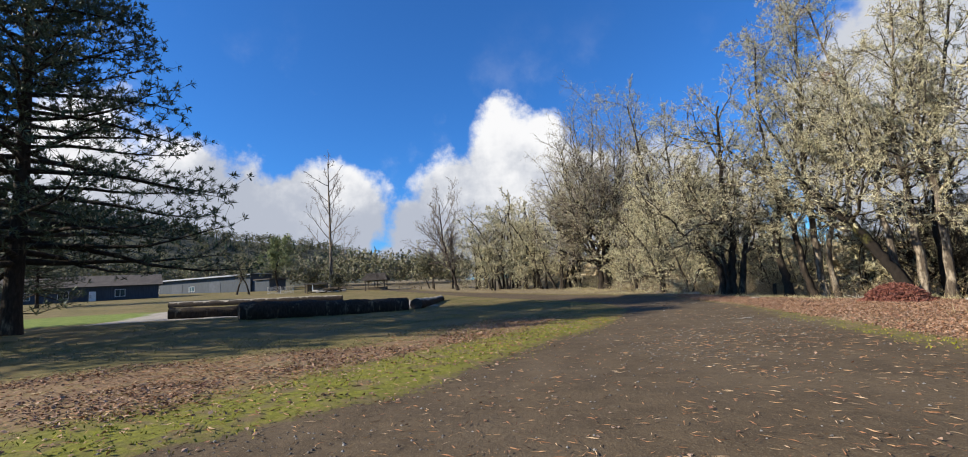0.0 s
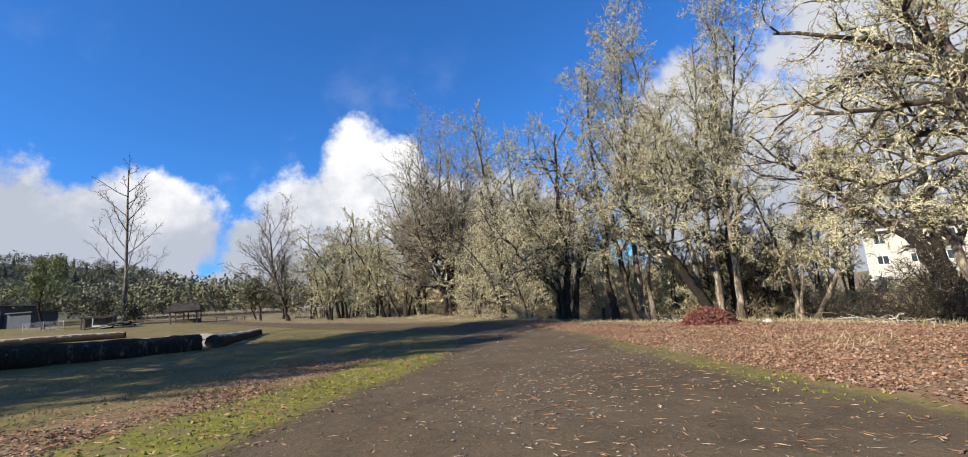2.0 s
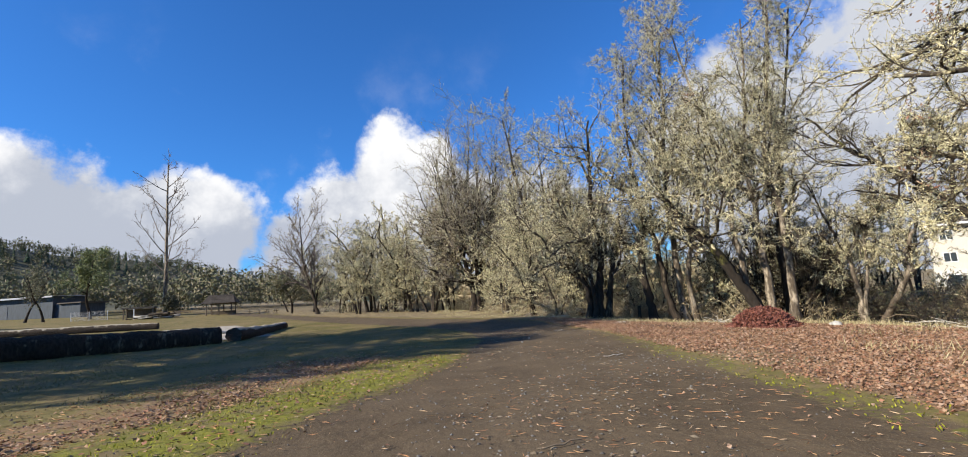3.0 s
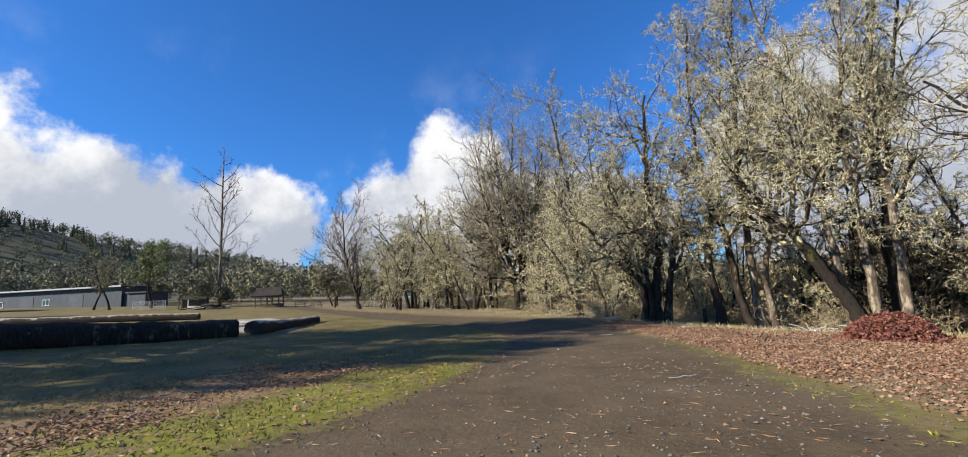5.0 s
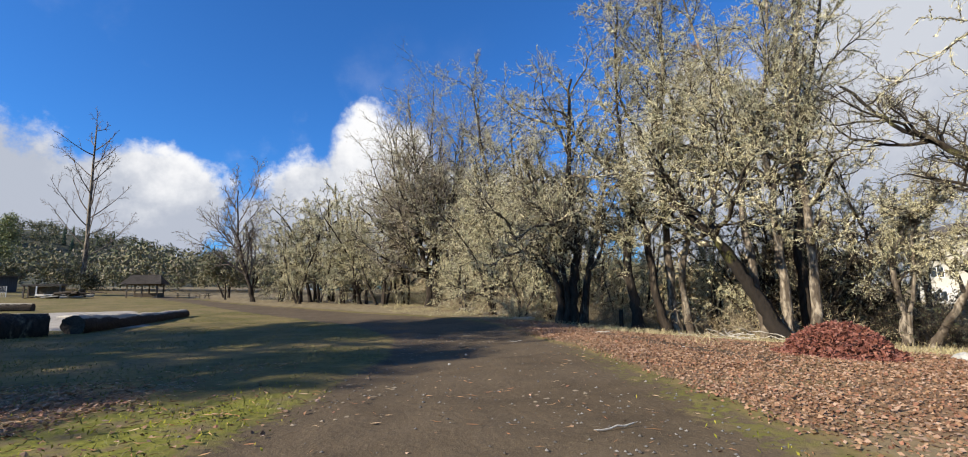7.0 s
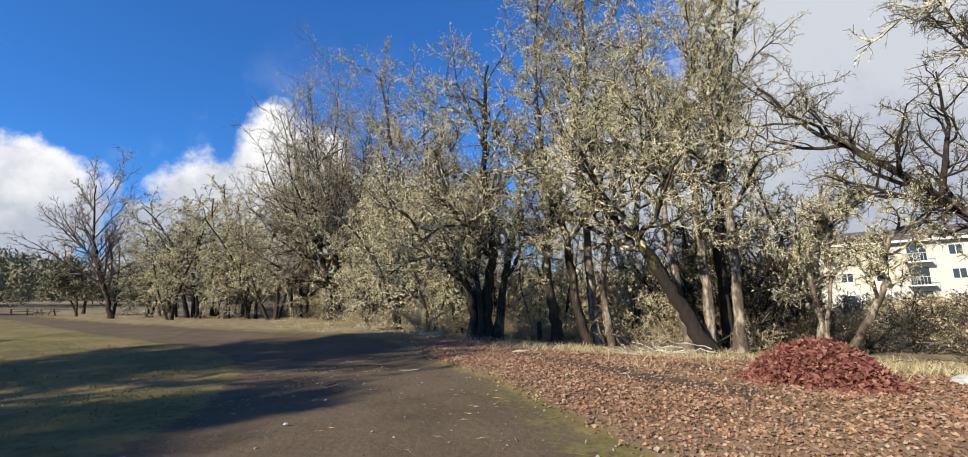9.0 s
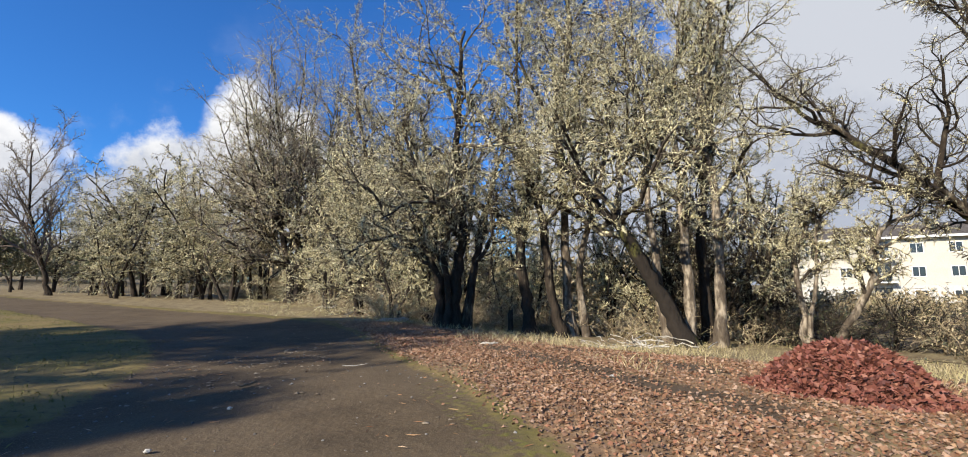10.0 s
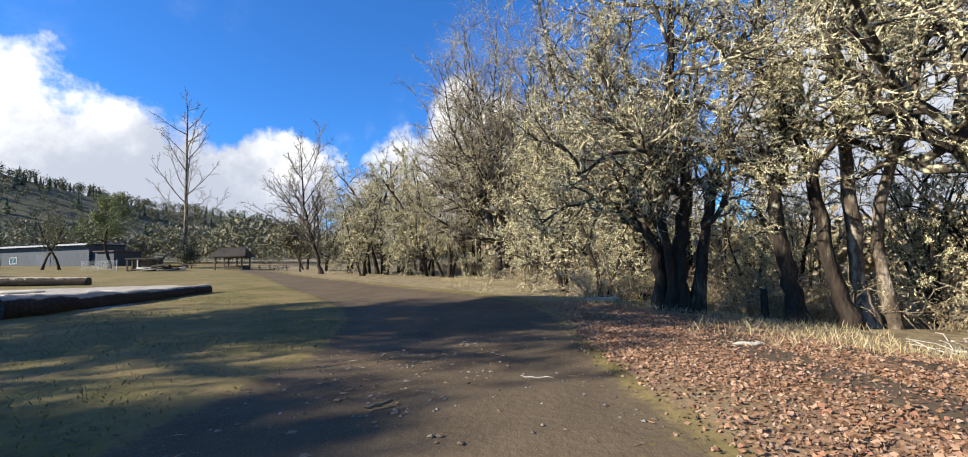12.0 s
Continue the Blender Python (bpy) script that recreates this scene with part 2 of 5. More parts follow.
def bank_x(y):
    return np.interp(y, [-50, 17, 25, 45, 56, 90, 200], [16, 16, 13.5, 13.5, 14, 4, -20])


def land(x, y):
    x, y = np.asarray(x, float), np.asarray(y, float)
    z = 0.04 * softplus(-0.6 * x + 0.8 * y - 33, 6.0)
    z = np.minimum(z, 6 + 0 * z)
    d = x - bank_x(y)
    z = z - 0.15 * (softplus(d - 0.8, 0.8) - 0.72 * softplus(d - 6.5, 2) - 0.28 * softplus(d - 18, 3) - 0.4 * softplus(d - 28, 3) + 0.4 * softplus(d - 34, 3))
    z = z + 0.5 * np.exp(-((x + 21) ** 2 + (y - 21) ** 2) / 128)
    return z


LEFT_Y = [-30, -10, 0, 5, 7, 11.9, 14.4, 18, 21.4, 26, 31, 35, 42, 50, 66, 90, 200]
LEFT_X = [-30, -14, -7.5, -3.9, -1.6, 1.2, 3.1, 4.9, 6.2, 6.8, 6.3, 5.2, 2.4, -1.5, -9, -22, -90]
RIGHT_Y = [-30, -10, 5.8, 8.1, 12, 16.5, 20.4, 25.6, 30, 34.7, 40, 44.6, 57.4, 66, 90, 200]
RIGHT_X = [5, 6.5, 7.6, 8.1, 9.0, 10, 10.9, 11.3, 12, 12, 10.3, 8.2, 1, -5, -18, -84]


def left_edge(y):
    return np.interp(y, LEFT_Y, LEFT_X)


def right_edge(y):
    return np.interp(y, RIGHT_Y, RIGHT_X)


def sstep(v, lo, hi):
    t = np.clip((v - lo) / (hi - lo), 0, 1)
    return t * t * (3 - 2 * t)


# ---- mesh helpers ----
def mesh_np(name, verts, quads=None, tris=None, smooth=False):
    me = bpy.data.meshes.new(name)
    verts = np.asarray(verts, np.float32).reshape(-1, 3)
    loops, starts, at = [], [], 0
    for f, k in ((quads, 4), (tris, 3)):
        if f is not None and len(f):
            f = np.asarray(f, np.int32).reshape(-1, k)
            loops.append(f.ravel())
            starts.append(at + np.arange(len(f), dtype=np.int32) * k)
            at += f.size
    loops, starts = np.concatenate(loops), np.concatenate(starts)
    me.vertices.add(len(verts))
    me.vertices.foreach_set("co", verts.ravel())
    me.loops.add(len(loops))
    me.loops.foreach_set("vertex_index", loops)
    me.polygons.add(len(starts))
    me.polygons.foreach_set("loop_start", starts)
    me.update(calc_edges=True)
    me.polygons.foreach_set("use_smooth", np.full(len(starts), smooth))
    me.validate()
    return me


def part(name, me, mat, parent=None, label=""):
    """One mesh object under a thing or a part; me: a mesh or a bmesh."""
    if isinstance(me, bmesh.types.BMesh):
        data = bpy.data.meshes.new(name)
        me.to_mesh(data)
        me.free()
        me = data
    if not me.materials:
        me.materials.append(mat)
    ob = new(name, me)
    ob.parent = parent
    if label:
        ob["label"] = label
    return ob


def thing(name, m, label, category, group="", kind=""):
    ob = new(name)
    ob.matrix_world = m
    return tagged(ob, label, category, group, kind)


def box(bm, x0, y0, z0, x1, y1, z1, bevel=0.0):
    r = bmesh.ops.create_cube(bm, size=1.0)
    bmesh.ops.transform(bm, matrix=Matrix.Translation(((x0 + x1) / 2, (y0 + y1) / 2, (z0 + z1) / 2)) @ Matrix.Diagonal((x1 - x0, y1 - y0, z1 - z0, 1)), verts=r["verts"])
    if bevel:
        es = list({e for v in r["verts"] for e in v.link_edges})
        bmesh.ops.bevel(bm, geom=es, offset=bevel, segments=1, affect="EDGES")
    return bm


def block(*a, **k):
    return box(bmesh.new(), *a, **k)


def tubes(polys, sides, rough=0.0, seed=5):
    """Tubes round many lines: verts and quads."""
    V, F, base = [], [], 0
    ang = np.arange(sides) * 2 * math.pi / sides
    ca, sa = np.cos(ang), np.sin(ang)
    k = np.arange(sides)
    for P, R in polys:
        n = len(P)
        T = np.gradient(P, axis=0)
        T /= np.linalg.norm(T, axis=1)[:, None] + 1e-9
        m = T.mean(0)
        ref = np.array((1.0, 0, 0)) if abs(m[0]) < 0.6 else np.array((0, 1.0, 0))
        A = np.cross(T, ref)
        A /= np.linalg.norm(A, axis=1)[:, None] + 1e-9
        B = np.cross(T, A)
        R = R[:, None] * np.ones((1, sides))
        if rough:
            rng = np.random.default_rng(seed)
            R = R * (1 + rng.normal(0, rough, (1, sides)) + rng.normal(0, rough * 0.6, R.shape))
        ring = P[:, None, :] + R[..., None] * (ca[None, :, None] * A[:, None, :] + sa[None, :, None] * B[:, None, :])
        V.append(ring.reshape(-1, 3))
        i = np.arange(n - 1)[:, None] * sides
        a, b = i + k, i + (k + 1) % sides
        F.append((base + np.stack([a, b, b + sides, a + sides], -1)).reshape(-1, 4))
        base += n * sides
    return np.concatenate(V), np.concatenate(F)


def flakes(rng, P, D, length, width):
    """Bent slivers, two triangles each, at P along D."""
    n = len(P)
    L = (length * rng.uniform(0.5, 1.4, n))[:, None]
    W = (width * rng.uniform(0.6, 1.4, n))[:, None]
    side = np.cross(D, rng.normal(size=(n, 3)))
    side /= np.linalg.norm(side, axis=1)[:, None] + 1e-9
    up = np.cross(D, side)
    mid = P + D * L * 0.5 + up * L * rng.uniform(-0.15, 0.15, (n, 1))
    V = np.stack([P, mid - side * W / 2, mid + side * W / 2, P + D * L], 1).reshape(-1, 3)
    b = np.arange(n)[:, None] * 4
    return V, np.concatenate([b + np.array((0, 1, 2)), b + np.array((1, 3, 2))])


# ---- trees ----
def unit(v):
    return v / (np.linalg.norm(v) + 1e-9)


def grow(rng, p, d, length, r, level, spec, out):
    """One branch and, from it, its side branches."""
    n = (9, 7, 6, 4, 2, 2)[min(level, 5)]
    wig, lift = spec["wiggle"][min(level, len(spec["wiggle"]) - 1)], spec["lift"][min(level, len(spec["lift"]) - 1)]
    P, D, s = [p], [d], length / n
    for i in range(n):
        d = unit(d + rng.normal(size=3) * wig + np.array((0, 0, lift)))
        p = p + d * s
        P.append(p)
        D.append(d)
    P, t = np.array(P), np.linspace(0, 1, n + 1)
    R = r * (1 - spec["taper"][min(level, len(spec["taper"]) - 1)] * t)
    if level == 0:
        R[0] *= 1.35
    out[min(level, 4)].append((P, np.maximum(R, 0.003)))
    sprout(rng, P, R, length, level, spec, out)


def sprout(rng, P, R, length, level, spec, out):
    """Side branches along a limb."""
    if level >= spec["depth"]:
        return
    n = len(P) - 1
    t = np.linspace(0, 1, n + 1)
    kids = max(1, int(round(spec["kids"][level] * rng.uniform(0.8, 1.2))))
    first = spec["first"][level]
    az = rng.uniform(0, 2 * math.pi)
    for j in range(kids):
        u = first + (1 - first) * ((j + rng.uniform(0.1, 0.9)) / kids)
        k = min(int(u * n), n - 1)
        f = u * n - k
        q = P[k] * (1 - f) + P[k + 1] * f
        az += 2.4 + rng.uniform(-0.5, 0.5)
        dd = unit(P[k + 1] - P[k])
        ref = np.array((1.0, 0, 0)) if abs(dd[0]) < 0.7 else np.array((0, 1.0, 0))
        a = unit(np.cross(dd, ref))
        b = np.cross(dd, a)
        spread = radians(spec["angle"][level] * rng.uniform(0.7, 1.3))
        cd = unit(dd * math.cos(spread) + (a * math.cos(az) + b * math.sin(az)) * math.sin(spread))
        shrink = spec["ratio"][level] * rng.uniform(0.6, 1.25) * (1 - 0.45 * (u - first) / (1 - first + 1e-6) * spec["dome"])
        rr = max(min(np.interp(u, t, R) * 0.7, R[0] * spec["thin"]), (0.04, 0.022, 0.012, 0.006)[min(level, 3)])
        grow(rng, q, cd, length * shrink, rr, level + 1, spec, out)


def bent(rng, pts, r0, r1, crook=0.09, fine=3):
    """A crooked limb through a few points."""
    pts = np.asarray(pts, float)
    Q = np.concatenate([[2 * pts[0] - pts[1]], pts, [2 * pts[-1] - pts[-2]]])
    P = []
    for i in range(1, len(Q) - 2):
        for u in np.arange(fine) / fine:
            P.append(0.5 * (2 * Q[i] + (Q[i + 1] - Q[i - 1]) * u + (2 * Q[i - 1] - 5 * Q[i] + 4 * Q[i + 1] - Q[i + 2]) * u * u + (3 * Q[i] - Q[i - 1] - 3 * Q[i + 1] + Q[i + 2]) * u ** 3))
    P = np.array(P + [pts[-1]])
    P[1:] += rng.normal(0, crook, (len(P) - 1, 3)) * np.array((1, 1, 0.5))
    t = np.linspace(0, 1, len(P))
    R = (r0 + (r1 - r0) * t ** 0.85) * rng.uniform(0.92, 1.1, len(P))
    return P, R, float(np.linalg.norm(np.diff(pts, axis=0), axis=1).sum())


OAK = dict(depth=4, kids=(10, 8, 7, 6), first=(0.32, 0.15, 0.12, 0.1), angle=(50, 48, 46, 46), ratio=(0.5, 0.48, 0.46, 0.5), wiggle=(0.10, 0.24, 0.3, 0.32, 0.3),
           lift=(0.03, 0.06, 0.05, 0.03, 0.0), taper=(0.75, 0.78, 0.75, 0.7, 0.6), dome=1.0, thin=0.5)
TALL = dict(OAK, kids=(14, 8, 7, 5), first=(0.22, 0.12, 0.12, 0.1), angle=(34, 40, 44, 46), ratio=(0.36, 0.46, 0.46, 0.5), lift=(0.05, 0.12, 0.07, 0.03, 0.0), wiggle=(0.07, 0.18, 0.25, 0.3, 0.3))
DOME = dict(OAK, kids=(8, 11, 8, 6), first=(0.25, 0.2, 0.15, 0.1), angle=(52, 32, 36, 38), ratio=(1.15, 0.42, 0.45, 0.5), lift=(0.02, 0.06, 0.07, 0.05, 0.0), wiggle=(0.06, 0.11, 0.16, 0.2, 0.2), dome=0.35)
WEEP = dict(OAK, kids=(8, 8, 7, 6), first=(0.3, 0.12, 0.12, 0.1), angle=(62, 50, 50, 55), ratio=(0.55, 0.5, 0.5, 0.55), lift=(0.02, -0.03, -0.08, -0.12, -0.1), wiggle=(0.12, 0.24, 0.28, 0.3, 0.3))
SLIM = dict(OAK, depth=4, kids=(22, 6, 5, 3), first=(0.2, 0.25, 0.2, 0.1), angle=(62, 36, 40, 40), ratio=(0.36, 0.42, 0.45, 0.5), lift=(0.02, 0.1, 0.06, 0.03, 0.0), wiggle=(0.02, 0.07, 0.12, 0.2, 0.2), dome=1.3, thin=0.2)
HERO = dict(OAK, kids=(12, 9, 8, 4), first=(0.3, 0.12, 0.12, 0.1), ratio=(0.36, 0.48, 0.48, 0.5), angle=(46, 48, 48, 48), dome=0.7, thin=0.42)
CROWN = dict(HERO, kids=(19, 9, 8, 4), first=(0.3, 0.12, 0.12, 0.1), ratio=(0.29, 0.46, 0.46, 0.5), angle=(38, 44, 46, 46), lift=(0.05, 0.09, 0.05, 0.02, 0.0))


LICHEN_MORE = 3.0


def tree(name, x, y, stems, spec, seed, label, category="tree", bark=None, limb=None, twig=None, lichen=9000, tuft=(0.075, 0.022), group="", sink=0.15, z=None, shell=None, clusters=0, thick=1.15, paths=(), limbs=()):
    """A bare tree: stems are (dx, dy, tilt x, tilt y, length, radius). paths, limbs: stems and limbs that run through points, with two radii. shell: (limbs, radius, centre height, half height) of a rounded crown."""
    rng = np.random.default_rng(seed)
    out = [[], [], [], [], []]
    for dx, dy, tx, ty, length, r in stems:
        grow(rng, np.array((dx, dy, -sink)), unit(np.array((tx, ty, 1.0))), length, r, 0, spec, out)
    for lev, lines in ((0, paths), (1, limbs)):
        for pts, r0, r1 in lines:
            P, R, length = bent(rng, pts, r0, r1, *((0.04, 5) if lev == 0 else (0.09, 3)))
            if lev == 0:
                P[0, 2] -= sink
                R[:3] *= np.array((1.5, 1.22, 1.08))
            out[lev].append((P, R))
            sprout(rng, P, R, length, lev, spec, out)
    if shell:
        count, rad, zc, half = shell
        for i in range(count):
            up = -0.35 + 1.35 * ((i + 0.5) / count) ** 0.8
            a = i * 2.39996 + rng.uniform(-0.3, 0.3)
            flat = math.sqrt(max(0.0, 1 - up * up))
            k = rng.uniform(0.88, 1.04)
            tip = np.array((rad * flat * math.cos(a) * k, rad * flat * math.sin(a) * k, zc + half * up * k))
            P0, R0 = out[0][i % len(out[0])]
            u = 0.35 + 0.6 * (i / count)
            q = np.array([np.interp(u, np.linspace(0, 1, len(P0)), P0[:, c]) for c in range(3)])
            knee = q + (tip - q) * np.array((0.75, 0.75, 0.3 if up > 0.2 else 0.5))
            t = np.linspace(0, 1, 10)[:, None]
            P = (1 - t) ** 2 * q + 2 * t * (1 - t) * knee + t ** 2 * tip + rng.normal(0, 0.14, (10, 3)) * t
            R = np.linspace(0.16, 0.025, 10)
            out[1].append((P, R))
            sprout(rng, P, R, float(np.linalg.norm(tip - q)), 1, spec, out)
    gz = float(land(x, y)) if z is None else z
    top = thing(name, pose(x, y, gz), label, category, group)
    for stem in out[0]:
        part("trunk", mesh_np("trunk", *tubes([stem], 14, 0.09, seed), smooth=True), bark or BARK, top)
    for one in out[1]:
        part("limb", mesh_np("limb", *tubes([one], 7), smooth=True), limb or LIMB, top)
    V, F = tubes([(P, R * (0.6 + 0.4 * thick)) for P, R in out[2]], 5)
    tagged(part("branching", mesh_np("branching", V, F, smooth=True), limb or LIMB, top), kind="stuff")
    fine = [(P, R * thick) for P, R in out[3] + out[4]]
    V, F = tubes(fine, 3)
    tagged(part("twig_mass", mesh_np("twig_mass", V, F, smooth=True), twig or TWIG, top), kind="stuff")
    if clusters:
        tips = np.array([P[-1] for P, R in out[3]])
        tips = tips[tips[:, 2] > 3.0]
        hub = tips[rng.integers(0, len(tips), clusters)]
        n = clusters * 60
        at = np.repeat(hub, 60, 0) + rng.normal(size=(n, 3)) * np.array((0.16, 0.16, 0.22))
        V, T = flakes(rng, at, unit_rows(rng.normal(size=(n, 3)) + np.array((0, 0, -0.6))), 0.10, 0.05)
        tagged(part("withered_leaves", mesh_np("withered_leaves", V, None, T), LEAF, top, "clinging rust-brown withered leaves"), kind="stuff")
    if lichen:
        src = out[1] + out[2] + out[2] + out[3] + out[3] + out[4]
        A = np.concatenate([P[:-1] for P, R in src])
        B = np.concatenate([P[1:] for P, R in src])
        # shaggy in clusters: some branches carry much, some little
        w = np.exp(1.1 * np.sin(2.1 * A[:, 0] + 1.7 * A[:, 2]) * np.sin(1.9 * A[:, 1] - 1.3 * A[:, 2])) * np.linalg.norm(B - A, axis=1)
        lichen = int(lichen * LICHEN_MORE)
        i = rng.choice(len(A), lichen, p=w / w.sum())
        u = rng.uniform(0, 1, (lichen, 1))
        at = A[i] * (1 - u) + B[i] * u
        at = at + rng.normal(0, 0.012, (lichen, 3))
        d = unit_rows((B - A)[i]) * rng.choice((-1, 1), (lichen, 1)) + rng.normal(size=(lichen, 3)) * 0.4
        V, T = flakes(rng, at, unit_rows(d), tuft[0], tuft[1])
        tagged(part("lichen", mesh_np("lichen", V, None, T), LICHEN, top, "shaggy grey-green lichen on the twigs"), kind="stuff")
    return top


def unit_rows(v):
    return v / (np.linalg.norm(v, axis=1)[:, None] + 1e-9)


# ---- ground ----
def axis(lo, hi, fine, far):
    inner = np.arange(lo, hi + 1e-6, fine)
    steps = [fine]
    while sum(steps) < far:
        steps.append(steps[-1] * 1.12)
    out_ = np.cumsum(steps)
    return np.concatenate([lo - out_[::-1], inner, hi + out_])


def surface_masks(x, y):
    le, re = left_edge(y), right_edge(y)
    slant = np.where(y < 20, 0.62, 0.9)
    inner = np.minimum((x - le) * slant, re - x)
    path = sstep(inner, -0.35, 0.45)
    out_l = (le - x) * slant
    moss = 0.78 * sstep(out_l, -0.7, 0.3) * sstep(out_l, np.interp(y, [6, 14], [3.8, 2.4]), 0.8) * sstep(y, 19.0, 17.0)
    moss = np.maximum(moss, np.interp(y, [15, 19], [0.48, 0.38]) * sstep(re - x, 1.0, 0.35) * sstep(re - x, -0.35, 0.1) * sstep(y, 5, 8) * sstep(y, 24, 20))
    leaf = sstep(x - re, -0.2, 0.6) * sstep(x, 24, 15) * sstep(y, 40, 30)
    band = sstep(out_l, 1.0, 1.8) * sstep(out_l / np.interp(y, [7, 13], [12, 4.5]), 1.0, 0.6) * sstep(y, 22, 18) * 0.6
    leaf = np.maximum(leaf, band)
    dry = sstep(x - re, 0.2, 1.5) * sstep(y, 26, 36) * sstep(x - bank_x(y), 9, 3)
    dry = np.maximum(dry, sstep(x - bank_x(y), -1, 3))
    # pale sand inside the ring of logs
    u = (x + 17.5) * 0.93 + (y - 41) * 0.36
    v = -(x + 17.5) * 0.36 + (y - 41) * 0.93
    sand = sstep(np.abs(u), 12.5, 10.5) * sstep(np.abs(v), 10.0, 8.0)
    lawn = np.exp(-(((x + 34) / 11) ** 2 + ((y - 37) / 9) ** 2))
    off = x - re - 2.7 - 0.3 * np.sin(0.5 * y)
    rut = sstep(np.abs(off), 0.55, 0.25) * sstep(y, 15.5, 18) * sstep(y, 29, 26) + sstep(np.abs(off - 1.7), 0.4, 0.2) * sstep(y, 18, 20) * sstep(y, 28, 25)
    leaf = leaf * (1 - 0.7 * rut)
    return dict(rut=rut, path=path, moss=moss, leaf=leaf, dry=dry, sand=sand, lawn=lawn)


def ground_material():
    m, nt, b = material("ground", 0.95, 0.2)
    co = coords(nt)
    big, mid, fine, grit = noise_tex(nt, co, 0.35, 4), noise_tex(nt, co, 1.7, 4), noise_tex(nt, co, 9.0, 4), noise_tex(nt, co, 55.0, 3)
    vor = nt.nodes.new("ShaderNodeTexVoronoi")
    vor.inputs["Scale"].default_value = 24.0
    nt.links.new(co, vor.inputs["Vector"])

    def att(name, wobble=0.6):
        a = nt.nodes.new("ShaderNodeAttribute")
        a.attribute_name = name
        v = maths(nt, "ADD", a.outputs["Fac"], maths(nt, "MULTIPLY", maths(nt, "SUBTRACT", mid, 0.5), wobble))
        v = maths(nt, "ADD", v, maths(nt, "MULTIPLY", maths(nt, "SUBTRACT", fine, 0.5), wobble))
        return step(nt, v, 0.33, 0.67)

    grass = mix(nt, step(nt, mid, 0.35, 0.65), (0.158, 0.129, 0.045), (0.105, 0.091, 0.028))
    grass = mix(nt, step(nt, big, 0.42, 0.62), grass, (0.18, 0.135, 0.056))
    grass = mix(nt, step(nt, fine, 0.5, 0.75), grass, (0.06, 0.049, 0.03))
    lawn = mix(nt, step(nt, mid, 0.35, 0.65), (0.112, 0.158, 0.026), (0.165, 0.203, 0.038))
    dirt = mix(nt, step(nt, mid, 0.35, 0.68), (0.093, 0.066, 0.039), (0.064, 0.045, 0.027))
    dirt = mix(nt, step(nt, big, 0.4, 0.65, 0.0, 0.6), dirt, (0.114, 0.084, 0.053))
    dirt = mix(nt, step(nt, grit, 0.5, 0.72), dirt, (0.143, 0.114, 0.069))
    dirt = mix(nt, step(nt, fine, 0.6, 0.8, 0.0, 0.6), dirt, (0.045, 0.038, 0.032))
    moss = mix(nt, step(nt, fine, 0.35, 0.62), (0.19, 0.19, 0.022), (0.125, 0.125, 0.02))
    moss = mix(nt, step(nt, mid, 0.45, 0.7), moss, (0.15, 0.112, 0.056))
    leaf = mix(nt, vor.outputs["Color"], (0.143, 0.083, 0.046), (0.285, 0.188, 0.109))
    leaf = mix(nt, step(nt, mid, 0.45, 0.7, 0.0, 0.6), leaf, (0.15, 0.098, 0.06))
    leaf = mix(nt, step(nt, big, 0.5, 0.68, 0.0, 0.7), leaf, (0.203, 0.169, 0.09))
    dry = mix(nt, step(nt, fine, 0.35, 0.65), (0.27, 0.217, 0.124), (0.18, 0.143, 0.079))
    dry = mix(nt, step(nt, mid, 0.42, 0.66), dry, (0.128, 0.094, 0.056))
    sand = mix(nt, step(nt, mid, 0.4, 0.65), (0.345, 0.315, 0.27), (0.27, 0.24, 0.203))
    col = mix(nt, att("lawn", 0.4), grass, lawn)
    col = mix(nt, att("sand"), col, sand)
    col = mix(nt, att("dry"), col, dry)
    col = mix(nt, att("leaf", 0.9), col, leaf)
    col = mix(nt, att("rut", 1.0), col, (0.09, 0.064, 0.041))
    p = att("path", 0.5)
    col = mix(nt, p, col, dirt)
    col = mix(nt, att("moss", 1.1), col, moss)
    nt.links.new(col, b.inputs["Base Color"])
    h = maths(nt, "ADD", maths(nt, "MULTIPLY", fine, 1.0), maths(nt, "MULTIPLY", grit, 0.35))
    bump(nt, b, h, 0.5, 0.035)
    return m


